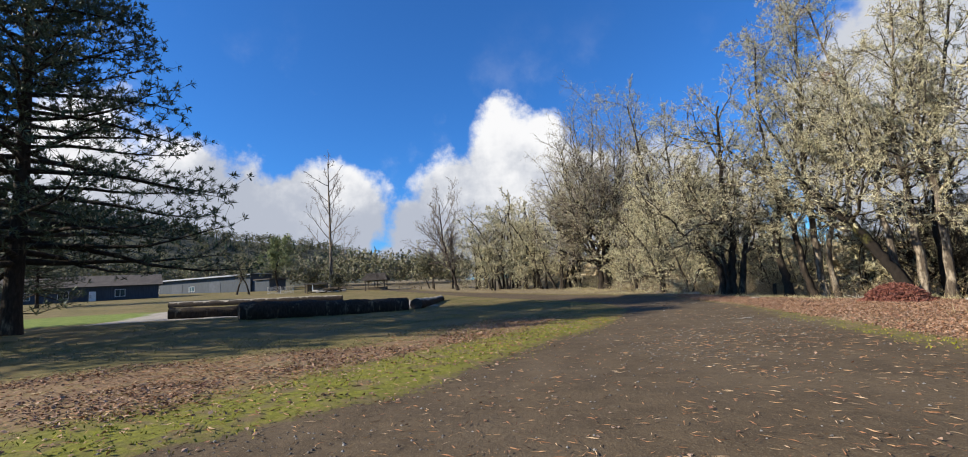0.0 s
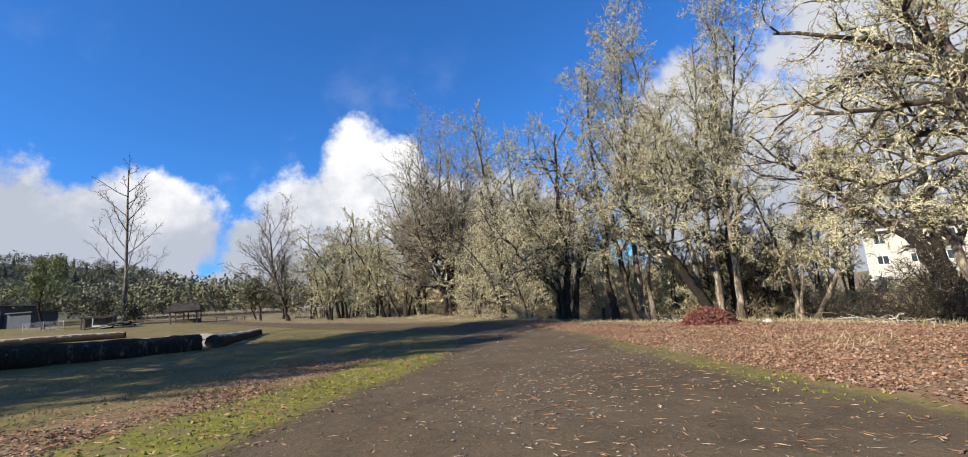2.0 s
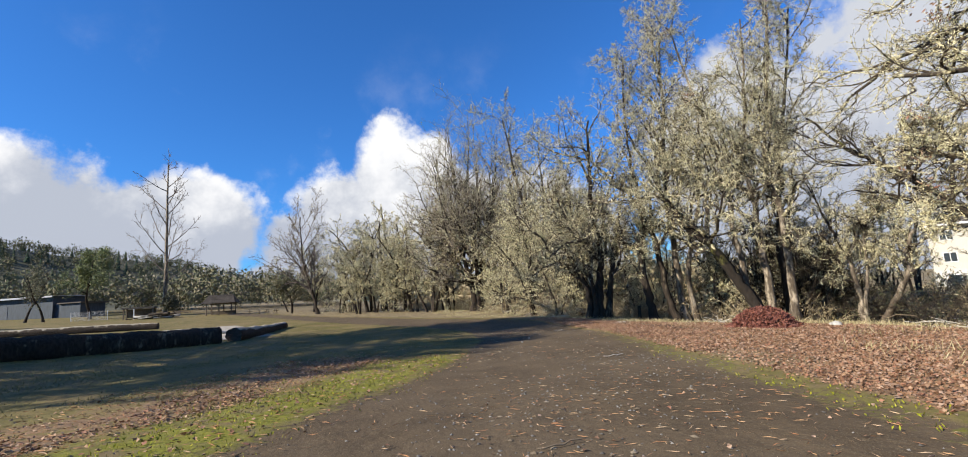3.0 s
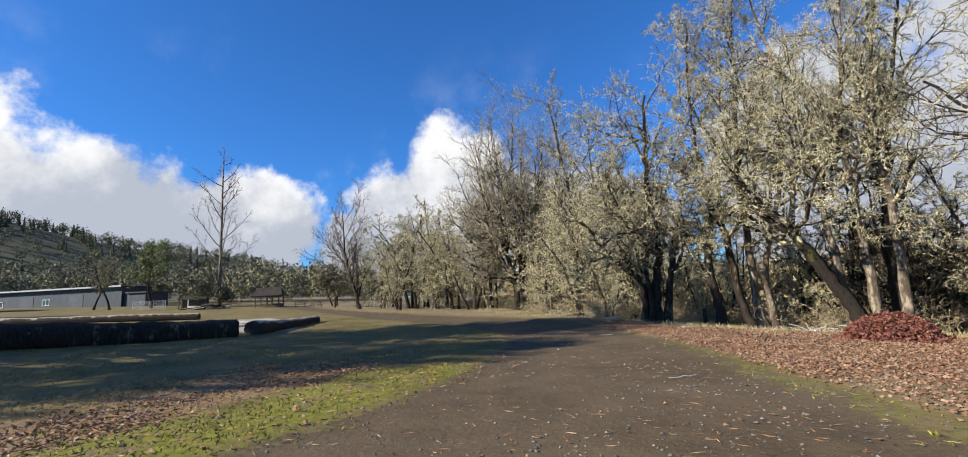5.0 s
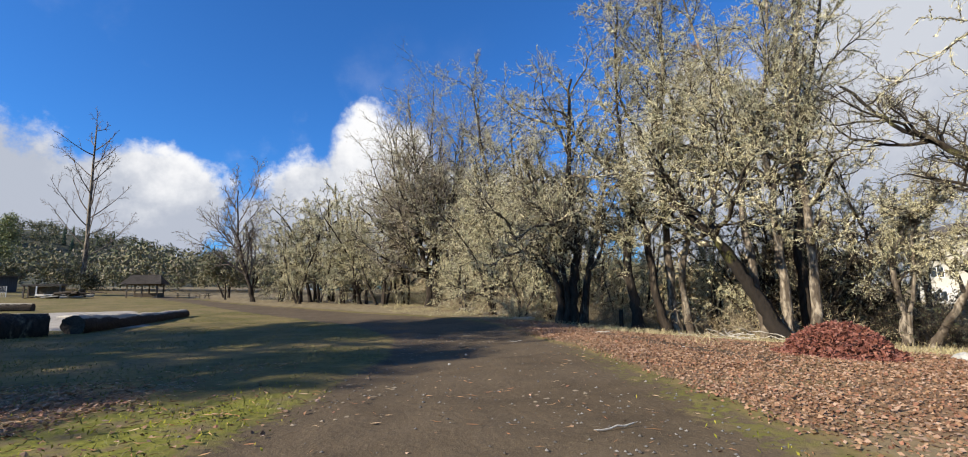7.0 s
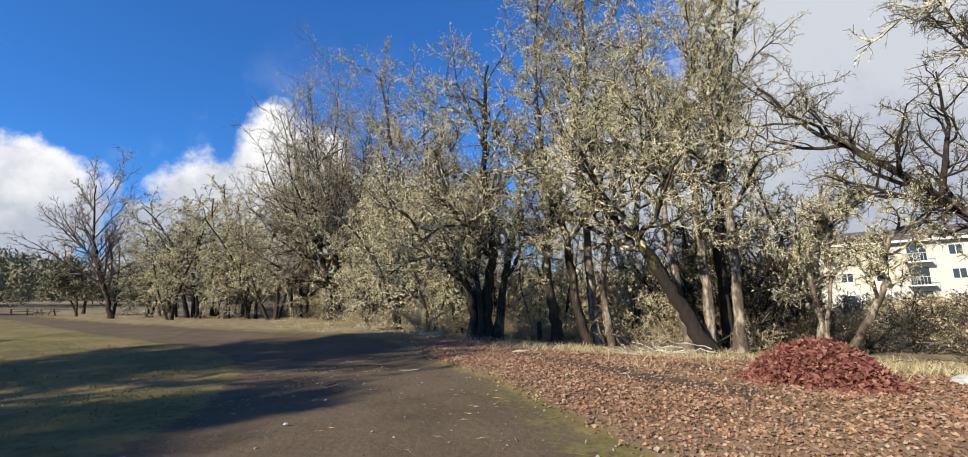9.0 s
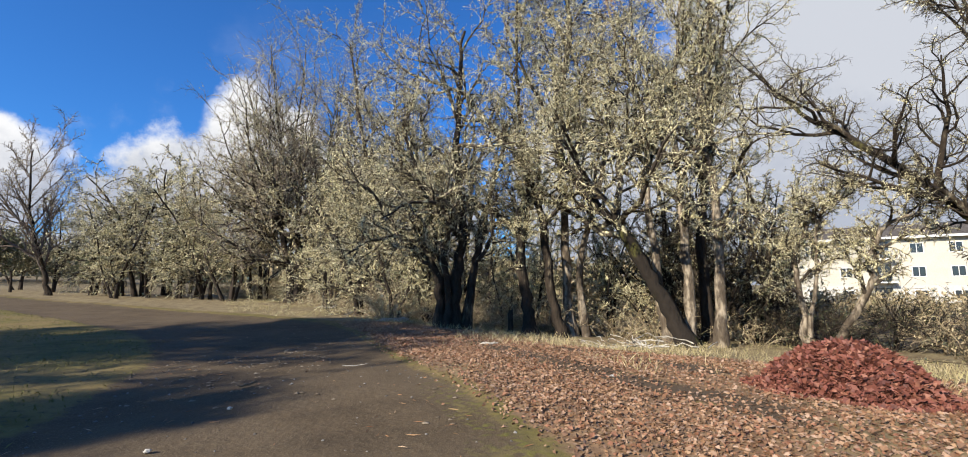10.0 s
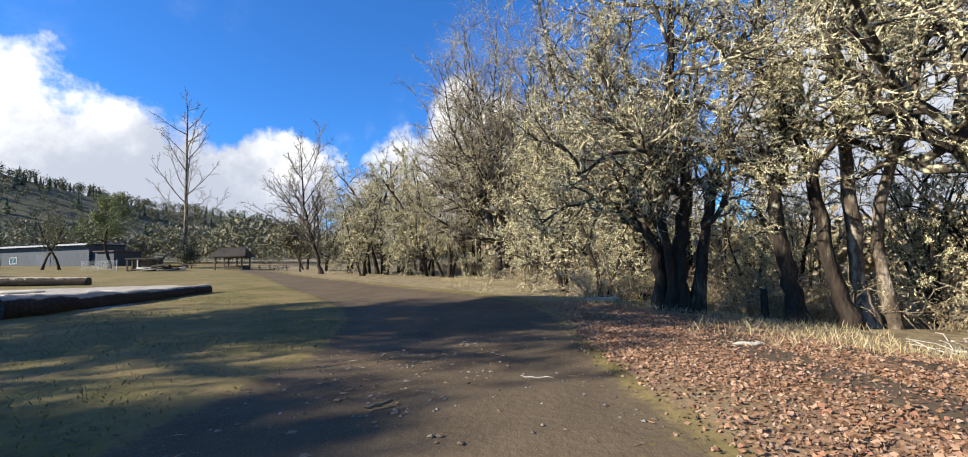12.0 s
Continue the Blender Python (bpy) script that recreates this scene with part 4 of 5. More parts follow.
# ---- pines ----
def pine(x, y, height, reach, seed, label, lowest=3.0, r=0.38):
    rng = np.random.default_rng(seed)
    n = 16
    t = np.linspace(0, 1, n)
    P = np.stack([0.15 * np.sin(t * 4), 0.1 * np.sin(t * 3 + 1), t * height - 0.2], -1)
    R = r * (1 - 0.93 * t)
    R[0] *= 1.3
    limbs, needles_at, needles_d = [], [], []
    h, az = lowest, 0.0
    while h < height - 0.5:
        f = (h - lowest) / (height - lowest)
        az += 2.4 + rng.uniform(-0.4, 0.4)
        L = reach * (1 - f) ** 0.78 * rng.uniform(0.7, 1.0) + 0.5
        p = np.array((np.interp(h, P[:, 2], P[:, 0]), np.interp(h, P[:, 2], P[:, 1]), h))
        d = unit(np.array((math.cos(az), math.sin(az), 0.05 + 0.5 * f - 0.15 * (1 - f))))
        pts = [p]
        m = 8
        for i in range(m):
            d = unit(d + rng.normal(size=3) * 0.09 + np.array((0, 0, 0.045 if i > 3 else -0.03)))
            pts.append(pts[-1] + d * L / m)
        pts = np.array(pts)
        limbs.append((pts, np.linspace(0.035 + 0.012 * L, 0.012, m + 1)))
        for i in range(2, m + 1):
            for j in range(3):
                a2 = rng.uniform(0, 2 * math.pi)
                side = unit(np.array((-d[1], d[0], 0)) * (1 if j % 2 else -1) + np.array((0, 0, rng.uniform(0.0, 0.5))) + d * 0.8 + rng.normal(size=3) * 0.15)
                l2 = 0.24 * L * rng.uniform(0.4, 1.1) + 0.25
                q = pts[i] - (pts[i] - pts[i - 1]) * rng.uniform(0, 1)
                mid = q + side * l2 * 0.5
                end = mid + unit(side + np.array((0, 0, 0.35))) * l2 * 0.5
                limbs.append((np.array([q, mid, end]), np.array((0.014, 0.011, 0.007))))
                for e, w in ((end, side), (mid, side)):
                    needles_at.append(e)
                    needles_d.append(w)
            needles_at.append(pts[i])
            needles_d.append(d)
        h += rng.uniform(0.07, 0.17) * height / 18
    A, Dn = np.array(needles_at), np.array(needles_d)
    per = 17
    A, Dn = np.repeat(A, per, 0), np.repeat(Dn, per, 0)
    dirs = unit_rows(Dn * 0.55 + rng.normal(size=A.shape) * 0.6 + np.array((0, 0, 0.25)))
    V, T = flakes(rng, A - Dn * rng.uniform(0, 0.12, (len(A), 1)), dirs, 0.28, 0.05)
    top = thing("pine_tree", pose(x, y, float(land(x, y))), label, "tree", "pines on the lawn")
    part("trunk", mesh_np("trunk", *tubes([(P, R)], 14), smooth=True), PINE_BARK, top)
    tagged(part("branching", mesh_np("branching", *tubes(limbs, 4), smooth=True), PINE_BARK, top), kind="stuff")
    tagged(part("needle_mass", mesh_np("needle_mass", V, None, T), NEEDLE, top, "long dark green needle tufts"), kind="stuff")
    return top


PINE = pine(-21.2, 20.6, 22.8, 10.1, 41, "big dark pine with drooping needle-tufted boughs on the lawn")
# the first two copies are unseen, added only for the shade they cast
for x_, y_, s_, a_, l_ in ((-34.0, 22.0, 1.2, 140, "tall dark pine added beyond its neighbour to thicken the shade"), (-30.5, 11.4, 0.917, 30, "full dark pine added out of view to shade the near ground"), (-62.0, 64.0, 0.6, 250, "smaller pine at the far side of the lawn")):
    ob_ = tagged(copy_thing(PINE, pose(x_, y_, float(land(x_, y_)), 0, 0, a_)), l_)
    ob_.scale = (s_, s_, s_)


# ---- the tall bare tree and the far left ----
tree("poplar_tree", -32.6, 97.5, [(0, 0, 0.0, 0, 27.5, 0.36)], SLIM, 51, "tall straight bare poplar with short side limbs", bark=BARK_PALE, limb=TWIG_BARE, twig=TWIG_BARE, lichen=0, thick=2.4)


def leafy(x, y, h, w, seed, label, mat, name="tree", n=5000, size=0.35):
    rng = np.random.default_rng(seed)
    out = [[], [], [], [], []]
    grow(rng, np.array((0, 0, -0.1)), np.array((0, 0, 1.0)), h * 0.85, 0.02 * h, 0, dict(OAK, depth=3), out)
    ends = np.concatenate([P[1:] for P, R in out[2] + out[3]])
    ends[:, :2] *= w / (np.abs(ends[:, :2]).max() + 1e-6)
    at = ends[rng.integers(0, len(ends), n)] + rng.normal(size=(n, 3)) * 0.35
    V, T = flakes(rng, at, unit_rows(rng.normal(size=(n, 3))), size, size * 0.5)
    top = thing(name, pose(x, y, float(land(x, y))), label, "tree")
    part("trunk", mesh_np("trunk", *tubes(out[0], 8), smooth=True), BARK, top)
    tagged(part("branching", mesh_np("branching", *tubes(out[1], 4), smooth=True), BARK, top), kind="stuff")
    part("crown", mesh_np("crown", V, None, T), mat, top)
    return top


leafy(-43, 96, 12, 5.0, 61, "rounded olive-green tree beside the bare poplar", BROADLEAF, n=9000, size=0.26)
leafy(-46.5, 90.8, 9, 3.2, 62, "thin young tree by the building", WOODLAND, n=1500, size=0.22)
leafy(-49, 91, 9, 2.6, 63, "thin young tree with a dark stem by the building", WOODLAND, n=1300, size=0.22)
leafy(-9.0, 79, 6, 3.6, 64, "low pale-twigged tree beside the shelter", WOODLAND, n=5000, size=0.3)


# ---- hill and far woods ----
def hill_height(x, y):
    return 96 * np.exp(-(((x + 420) / 190) ** 2 + ((y - 400) / 150) ** 2)) + 46 * np.exp(-(((x + 210) / 120) ** 2 + ((y - 560) / 120) ** 2))


def make_hill():
    xs, ys = np.linspace(-800, 250, 90), np.linspace(60, 900, 80)
    X, Y = np.meshgrid(xs, ys)
    Z = hill_height(X, Y) + land(X, Y) - 2.0
    nx, ny = len(xs), len(ys)
    i = (np.arange(ny - 1)[:, None] * nx + np.arange(nx - 1)[None, :]).ravel()
    tagged(part("hill", mesh_np("hill", np.stack([X, Y, Z], -1), np.stack([i, i + 1, i + nx + 1, i + nx], -1), smooth=True), WOODLAND_FLOOR), "wooded hill behind the park", "hill", kind="structure")


WOODLAND_FLOOR = two_tone("hill_floor", (0.08, 0.082, 0.048), (0.11, 0.105, 0.065), 0.02, 0.15, 0.95, 0.0)
make_hill()


def far_trees(name, pts, heights, mat, label, seed, conifer=True, n=60, size=0.22, low=0.55):
    """Far woods as one mesh of ragged crowns."""
    rng = np.random.default_rng(seed)
    V, T, base = [], [], 0
    for (x, y, z), h in zip(pts, heights):
        if conifer:
            k = 9
            for j in range(k):
                f = j / k
                m = 6
                r = h * 0.17 * (1 - f) * rng.uniform(0.8, 1.2) + 0.2
                a = np.arange(m) * 2 * math.pi / m + rng.uniform(0, 6)
                zz = z + h * (0.12 + 0.82 * f)
                ring = np.stack([x + r * np.cos(a) * rng.uniform(0.6, 1.25, m), y + r * np.sin(a) * rng.uniform(0.6, 1.25, m), np.full(m, zz - 0.06 * h)], -1)
                V.append(np.concatenate([ring, [[x, y, zz + 0.13 * h]]]))
                T.append(base + np.array([(q, (q + 1) % m, m) for q in range(m)]))
                base += m + 1
        else:
            c = unit_rows(rng.normal(size=(n, 3))) * np.array((h * 0.36, h * 0.36, h * 0.42)) * rng.uniform(0.25, 1.0, (n, 1)) + np.array((x, y, z + h * low))
            v, t = flakes(rng, c, unit_rows(rng.normal(size=(n, 3)) + np.array((0, 0, 0.5))), h * size, h * size * 0.4)
            V.append(v)
            T.append(t + base)
            base += len(v)
    tagged(part(name, mesh_np(name, np.concatenate(V), None, np.concatenate(T)), mat), label, "woods", kind="stuff")


def scatter_hill(n, seed, keep):
    rng = np.random.default_rng(seed)
    X, Y = rng.uniform(-780, 120, n), rng.uniform(110, 760, n)
    ok = keep(X, Y, rng)
    X, Y = X[ok], Y[ok]
    return np.stack([X, Y, hill_height(X, Y) + land(X, Y) - 2.2], -1), rng.uniform(6, 13, len(X))


far_trees("conifer_woods", *scatter_hill(3200, 71, lambda X, Y, r: (hill_height(X, Y) > 14) & (r.uniform(0, 1, len(X)) < 0.07 + 0.8 * (hill_height(X, Y) > 62) + 0.25 * (X > -260))), EVERGREEN, "dark conifers along the crest of the hill", 72)
far_trees("bare_woods", *scatter_hill(5200, 73, lambda X, Y, r: hill_height(X, Y) > 5), HILLWOOD, "grey-brown winter woods on the hillside", 74, False, 80, 0.15)


def belt(n, seed):
    rng = np.random.default_rng(seed)
    t = rng.uniform(0, 1, n)
    X = np.interp(t, [0, 0.35, 0.7, 1], [-150, -60, 0, 90]) + rng.normal(0, 6, n)
    Y = np.interp(t, [0, 0.35, 0.7, 1], [120, 140, 125, 110]) + rng.normal(0, 9, n)
    return np.stack([X, Y, land(X, Y) - 0.3], -1), rng.uniform(4, 11, n)


far_trees("tree_belt", *belt(380, 75), WOODLAND, "grey-brown trees along the far edge of the park", 76, False, 230, 0.10)


def bank_woods(n, seed):
    rng = np.random.default_rng(seed)
    Y = rng.uniform(24, 120, n)
    X = np.interp(Y, [24, 45, 70, 120], [46, 38, 30, 14]) + abs(rng.normal(0, 9, n))
    return np.stack([X, Y, land(X, Y) - 0.2], -1), rng.uniform(2.2, 7.5, n) * np.where(np.arctan2(X - 8, Y - 15) > 1.0, 0.4, 1.15)


far_trees("bank_woods", *bank_woods(330, 77), FAWN, "tangled fawn undergrowth beyond the bank trees", 78, False, 170, 0.12, 0.45)


# ---- leaf pile ----
def leaf_pile(x, y, rx, ry, h, seed):
    rng = np.random.default_rng(seed)
    n, s = 14, 40
    rr, th = np.linspace(0, 1, n), np.arange(s) * 2 * math.pi / s
    prof = (1 - rr ** 2.3) * h
    wob = 1 + 0.08 * np.sin(3 * th + 1) + 0.05 * np.sin(7 * th)
    X = rr[:, None] * rx * wob * np.cos(th)
    Y = rr[:, None] * ry * wob * np.sin(th)
    Z = prof[:, None] + rng.normal(0, 0.02, (n, s)) - 0.04
    i = np.arange(n - 1)[:, None] * s
    k = np.arange(s)
    top = thing("leaf_pile", pose(x, y, float(land(x, y))), "raked heap of dark red-brown fallen leaves on the verge", "leaf pile")
    part("heap", mesh_np("heap", np.stack([X, Y, Z], -1), np.stack([i + k, i + (k + 1) % s, i + s + (k + 1) % s, i + s + k], -1).reshape(-1, 4), smooth=True), LEAF_BED, top)
    m = 16000
    r = np.sqrt(rng.uniform(0, 1.35, m))
    a = rng.uniform(0, 2 * math.pi, m)
    w = 1 + 0.08 * np.sin(3 * a + 1) + 0.05 * np.sin(7 * a)
    at = np.stack([r * rx * w * np.cos(a), r * ry * w * np.sin(a), np.maximum((1 - r ** 2.3) * h, 0) + 0.02 + rng.uniform(-0.02, 0.03, m)], -1)
    d = unit_rows(rng.normal(size=(m, 3)) * np.array((1, 1, 0.55)))
    V, T = flakes(rng, at, d, 0.095, 0.055)
    tagged(part("leaf_litter", mesh_np("leaf_litter", V, None, T), LEAF_RED, top), kind="stuff")


LEAF_BED = two_tone("leaf_bed", (0.16, 0.05, 0.04), (0.24, 0.08, 0.055), 5.0, 22.0, 0.9, 1.0, (1, 1, 1), 0.05)
leaf_pile(15.08, 17.4, 1.0, 0.95, 0.6, 81)


# ---- undergrowth on the bank ----
def shrub_mesh(seed, stems, h, spread, leaves):
    rng = np.random.default_rng(seed)
    polys = []
    for i in range(stems):
        a, l = rng.uniform(0, 2 * math.pi), h * rng.uniform(0.5, 1.1)
        d = unit(np.array((math.cos(a) * spread, math.sin(a) * spread, 1.0)) + rng.normal(size=3) * 0.2)
        p = np.array((math.cos(a), math.sin(a), 0)) * rng.uniform(0, 0.35)
        pts = [p]
        for j in range(5):
            d = unit(d + rng.normal(size=3) * 0.2 + np.array((0, 0, -0.06)))
            pts.append(pts[-1] + d * l / 5)
            if j > 0:
                for q in range(2):
                    dd = unit(d + rng.normal(size=3) * 0.6)
                    e = pts[-1] + dd * l * 0.18
                    polys.append((np.array([pts[-1], e, e + unit(dd + rng.normal(size=3) * 0.5) * l * 0.14]), np.array((0.007, 0.005, 0.003))))
        polys.append((np.array(pts), np.linspace(0.016, 0.004, 6)))
    V, F = tubes(polys, 3)
    ends = np.concatenate([P[1:] for P, R in polys])
    at = ends[rng.integers(0, len(ends), leaves)]
    W, T = flakes(rng, at, unit_rows(rng.normal(size=(leaves, 3))), 0.10, 0.035)
    return V, F, W, T


def shrub(x, y, seed, h, label, mat=None, leaf=None, leaves=260, stems=17, spread=0.6):
    V, F, W, T = shrub_mesh(seed, stems, h, spread, leaves)
    top = thing("shrub", pose(x, y, float(land(x, y)) - 0.03), label, "shrub", "brush on the bank")
    tagged(part("stem_mass", mesh_np("stem_mass", V, F, smooth=True), mat or SHRUB, top), kind="stuff")
    tagged(part("foliage", mesh_np("foliage", W, None, T), leaf or WOODLAND, top), kind="stuff")
    return top


IVY = varied("dark_ivy", [(0.045, 0.05, 0.025), (0.06, 0.062, 0.03), (0.03, 0.035, 0.018), (0.10, 0.085, 0.045)], 0.6, 0.3)
SHRUBS = [shrub(19.0, 35.5, 201, 2.2, "bare brown thicket brush on the bank", leaf=FAWN), shrub(23.0, 33.0, 202, 1.7, "tangled dry brush between the trunks", leaf=FAWN),
          shrub(28.6, 23.6, 203, 2.0, "dark evergreen brush behind the trunks", mat=BARK, leaf=IVY, leaves=420, stems=26), shrub(17.4, 41.5, 204, 1.8, "low pale tangled brush at the track's bend", mat=SHRUB, leaf=LICHEN)]
rng_s = np.random.default_rng(9)
for k_ in range(230):
    y_ = rng_s.uniform(8, 84)
    x_ = float(bank_x(y_)) + (4.0 if y_ > 23 else 6.5) + abs(rng_s.normal(0, 6.5)) + (2.5 if 24 < y_ < 33 else 0)
    if y_ < 36:
        x_ = float(np.interp(y_, [8, 18, 22.8, 26, 30.5, 32.5, 36], [24, 31, 28.5, 26.5, 23.5, 19, 17.5])) + abs(rng_s.normal(0, 5.5))
    if y_ > 36:
        x_ = float(bank_x(y_)) + 1.3 + abs(rng_s.normal(0, 5))
    which = 2 if (x_ > 22.5 and y_ < 30 and rng_s.uniform() < (0.6 if y_ < 26 else 0.1)) else int(rng_s.choice([0, 1, 3] if y_ > 34 else [0, 1]))
    s_ = rng_s.uniform(0.7, 1.35) * (1.1 if which == 2 else 1.0)
    ob_ = copy_thing(SHRUBS[which], pose(x_, y_, float(land(x_, y_)) - 0.04, 0, 0, rng_s.uniform(0, 360)))
    ob_.scale = (s_ * 1.15, s_ * 1.15, s_)

for k_ in range(16):
    x_, y_ = rng_s.uniform(20.0, 27.5), rng_s.uniform(7.5, 17.5)
    s_ = rng_s.uniform(0.8, 1.25)
    ob_ = copy_thing(SHRUBS[2], pose(x_, y_, float(land(x_, y_)) - 0.04, 0, 0, rng_s.uniform(0, 360)))
    ob_.scale = (s_ * 1.15, s_ * 1.15, s_)


def brush_pile(x, y, r, n, seed, label):
    rng = np.random.default_rng(seed)
    top = thing("brush_pile", pose(x, y, float(land(x, y))), label, "brush pile")
    for i in range(n):
        a, l = rng.uniform(0, math.pi), rng.uniform(0.6, 1.9)
        c = np.array((rng.normal(0, r), rng.normal(0, r * 0.5), 0.04 + abs(rng.normal(0, 0.16))))
        d = unit(np.array((math.cos(a), math.sin(a), rng.normal(0, 0.18))))
        pts = np.array([c + d * l * (u - 0.5) + rng.normal(size=3) * 0.05 for u in np.linspace(0, 1, 5)])
        pts[:, 2] = np.maximum(pts[:, 2], 0.02)
        part("stick", mesh_np("stick", *tubes([(pts, np.linspace(0.022, 0.008, 5))], 5), smooth=True), BLEACHED if i % 3 else SHRUB, top)
    return top


brush_pile(19.6, 25.3, 1.1, 60, 301, "heap of bleached fallen branches at the foot of the trees")
brush_pile(15.6, 40.5, 1.6, 60, 302, "grey fallen branches heaped at the bend")
brush_pile(21.0, 15.8, 1.2, 40, 303, "scattered bleached branches behind the leaf pile")


# ---- loose things on the ground ----
def fallen_stick(x, y, length, r, turn, mat, label, name="stick", up=0.0):
    rng = np.random.default_rng(int(1000 * abs(x)) + 7)
    n = 7
    t = np.linspace(-0.5, 0.5, n)
    pts = np.stack([t * length, rng.normal(0, 0.01 * length, n), rng.normal(0, 0.008, n)], -1)
    rr = r * (1 - 0.3 * np.abs(t)) * rng.uniform(0.8, 1.2, n)
    rr[0] = rr[-1] = r * 0.3
    ob = part(name, mesh_np(name, *tubes([(pts, rr)], 7), smooth=True), mat)
    ob.matrix_world = pose(x, y, float(land(x, y)) + r * 0.75 + 0.02 + up, 0, 0, turn)
    return tagged(ob, label, "stick")


fallen_stick(15.2, 35.2, 1.7, 0.11, 12, BLEACHED, "short bleached log lying by the track", "fallen_log")
fallen_stick(14.0, 24.8, 0.5, 0.035, -12, BLEACHED, "pale split piece of wood in the leaves", "wood_chunk")
fallen_stick(7.9, 14.6, 0.6, 0.011, 10, BLEACHED, "pale stick lying on the track")
fallen_stick(8.3, 22.4, 0.35, 0.02, 40, SHRUB, "short brown stick on the track")
fallen_stick(10.1, 23.2, 0.4, 0.008, -20, BLEACHED, "thin bleached stick by the verge")
fallen_stick(4.2, 9.0, 0.6, 0.008, 15, SHRUB, "thin brown twig lying on the track")
fallen_stick(20.3, 11.0 + 4.0, 2.2, 0.05, 30, BLEACHED, "bleached fallen branch behind the verge", "fallen_branch")


def stub(x, y, h, r, lean, label, mat):
    rng = np.random.default_rng(int(100 * x))
    n, s = 7, 10
    t = np.linspace(0, 1, n)
    th = np.arange(s) * 2 * math.pi / s
    R = r * (1.25 - 0.4 * t)[:, None] * (1 + rng.normal(0, 0.07, (n, s)))
    Z = t[:, None] * h * np.ones((1, s)) - 0.1
    Z[-1] += rng.uniform(-0.12, 0.12, s)
    X = R * np.cos(th) + lean * t[:, None] * h
    Y = R * np.sin(th)
    i, k = np.arange(n - 1)[:, None] * s, np.arange(s)
    F = np.stack([i + k, i + (k + 1) % s, i + s + (k + 1) % s, i + s + k], -1).reshape(-1, 4)
    top = thing("stump", pose(x, y, float(land(x, y))), label, "stump")
    V = np.stack([X, Y, Z], -1).reshape(-1, 3)
    part("stem", mesh_np("stem", V, F, smooth=True), mat, top)
    c = V[-s:].mean(0)
    part("broken_top", mesh_np("broken_top", np.concatenate([V[-s:], [c]]), None, [(j, (j + 1) % s, s) for j in range(s)]), LOG_WOOD, top, "pale splintered top")


stub(19.05, 31.3, 1.1, 0.11, 0.05, "broken stub beside the dark trunk", BARK)
stub(17.2, 38.2, 1.1, 0.09, -0.35, "leaning pale snapped sapling stub", BARK_PALE)
stub(16.2, 37.0, 0.7, 0.09, 0.0, "pale cut stub in the dry grass", BARK_PALE)


def rock(x, y, r, seed, label, mat):
    bm = bmesh.new()
    bmesh.ops.create_icosphere(bm, subdivisions=2, radius=r)
    for v in bm.verts:
        v.co *= 1 + 0.35 * noise.noise(v.co * (1.7 / r) + Vector((seed, 0, 0)))
        v.co.z *= 0.6
    ob = part("rock", bm, mat)
    ob.matrix_world = pose(x, y, float(land(x, y)) + r * 0.4)
    tagged(ob, label, "rock")


rock(16.5, 16.1, 0.17, 1, "pale rock in the dry grass beside the leaf pile", STONE)
rock(20.0, 14.4, 0.16, 2, "small pale rock behind the verge", STONE)
rock(13.2, 19.8, 0.06, 3, "small pale stone among the leaves", STONE)
rock(8.0, 21.0, 0.03, 4, "small stone on the track", STONE)
rock(7.3, 19.7, 0.03, 5, "small stone on the shaded track", STONE)




# ---- litter, needles, gravel, grass: too many to count ----
def flat_dirs(rng, n, tilt):
    a = rng.uniform(0, 2 * math.pi, n)
    return unit_rows(np.stack([np.cos(a), np.sin(a), rng.normal(0, tilt, n)], -1))


def leaf_shapes(rng, P, size):
    """Curled five-pointed leaves lying on the ground: four triangles each."""
    n = len(P)
    d = flat_dirs(rng, n, 0.25)
    s = np.cross(d, np.array((0, 0, 1.0)) + rng.normal(size=(n, 3)) * 0.35)
    s = unit_rows(s)
    up = np.cross(s, d)
    L = (size * rng.uniform(0.6, 1.35, n))[:, None]
    c = rng.uniform(-0.25, 0.35, (n, 1)) * L
    V = np.stack([P, P + d * L * 0.45 + s * L * 0.48 + up * c, P + d * L + up * c * 0.3, P + d * L * 0.45 - s * L * 0.48 + up * c, P + d * L * 0.5 - up * c * 0.1], 1).reshape(-1, 3)
    b = np.arange(n)[:, None] * 5
    return V, np.concatenate([b + np.array(t) for t in ((0, 1, 4), (1, 2, 4), (2, 3, 4), (3, 0, 4))])


def on_ground(rng, n, x0, x1, y0, y1, weight):
    X, Y = rng.uniform(x0, x1, n), rng.uniform(y0, y1, n)
    w = weight(X, Y)
    keep = rng.uniform(0, 1, n) < w
    X, Y = X[keep], Y[keep]
    mk = surface_masks(X, Y)["path"]
    ripple = 0.018 * np.sin(1.3 * X + 0.7 * np.sin(0.9 * Y)) * np.sin(1.1 * Y + 0.4 * X) + 0.012 * np.sin(3.1 * X + 1.7 * Y) * np.sin(2.3 * Y - 1.2 * X)
    return np.stack([X, Y, land(X, Y) + ripple + 0.05 * (1 - mk) - 0.002], -1)


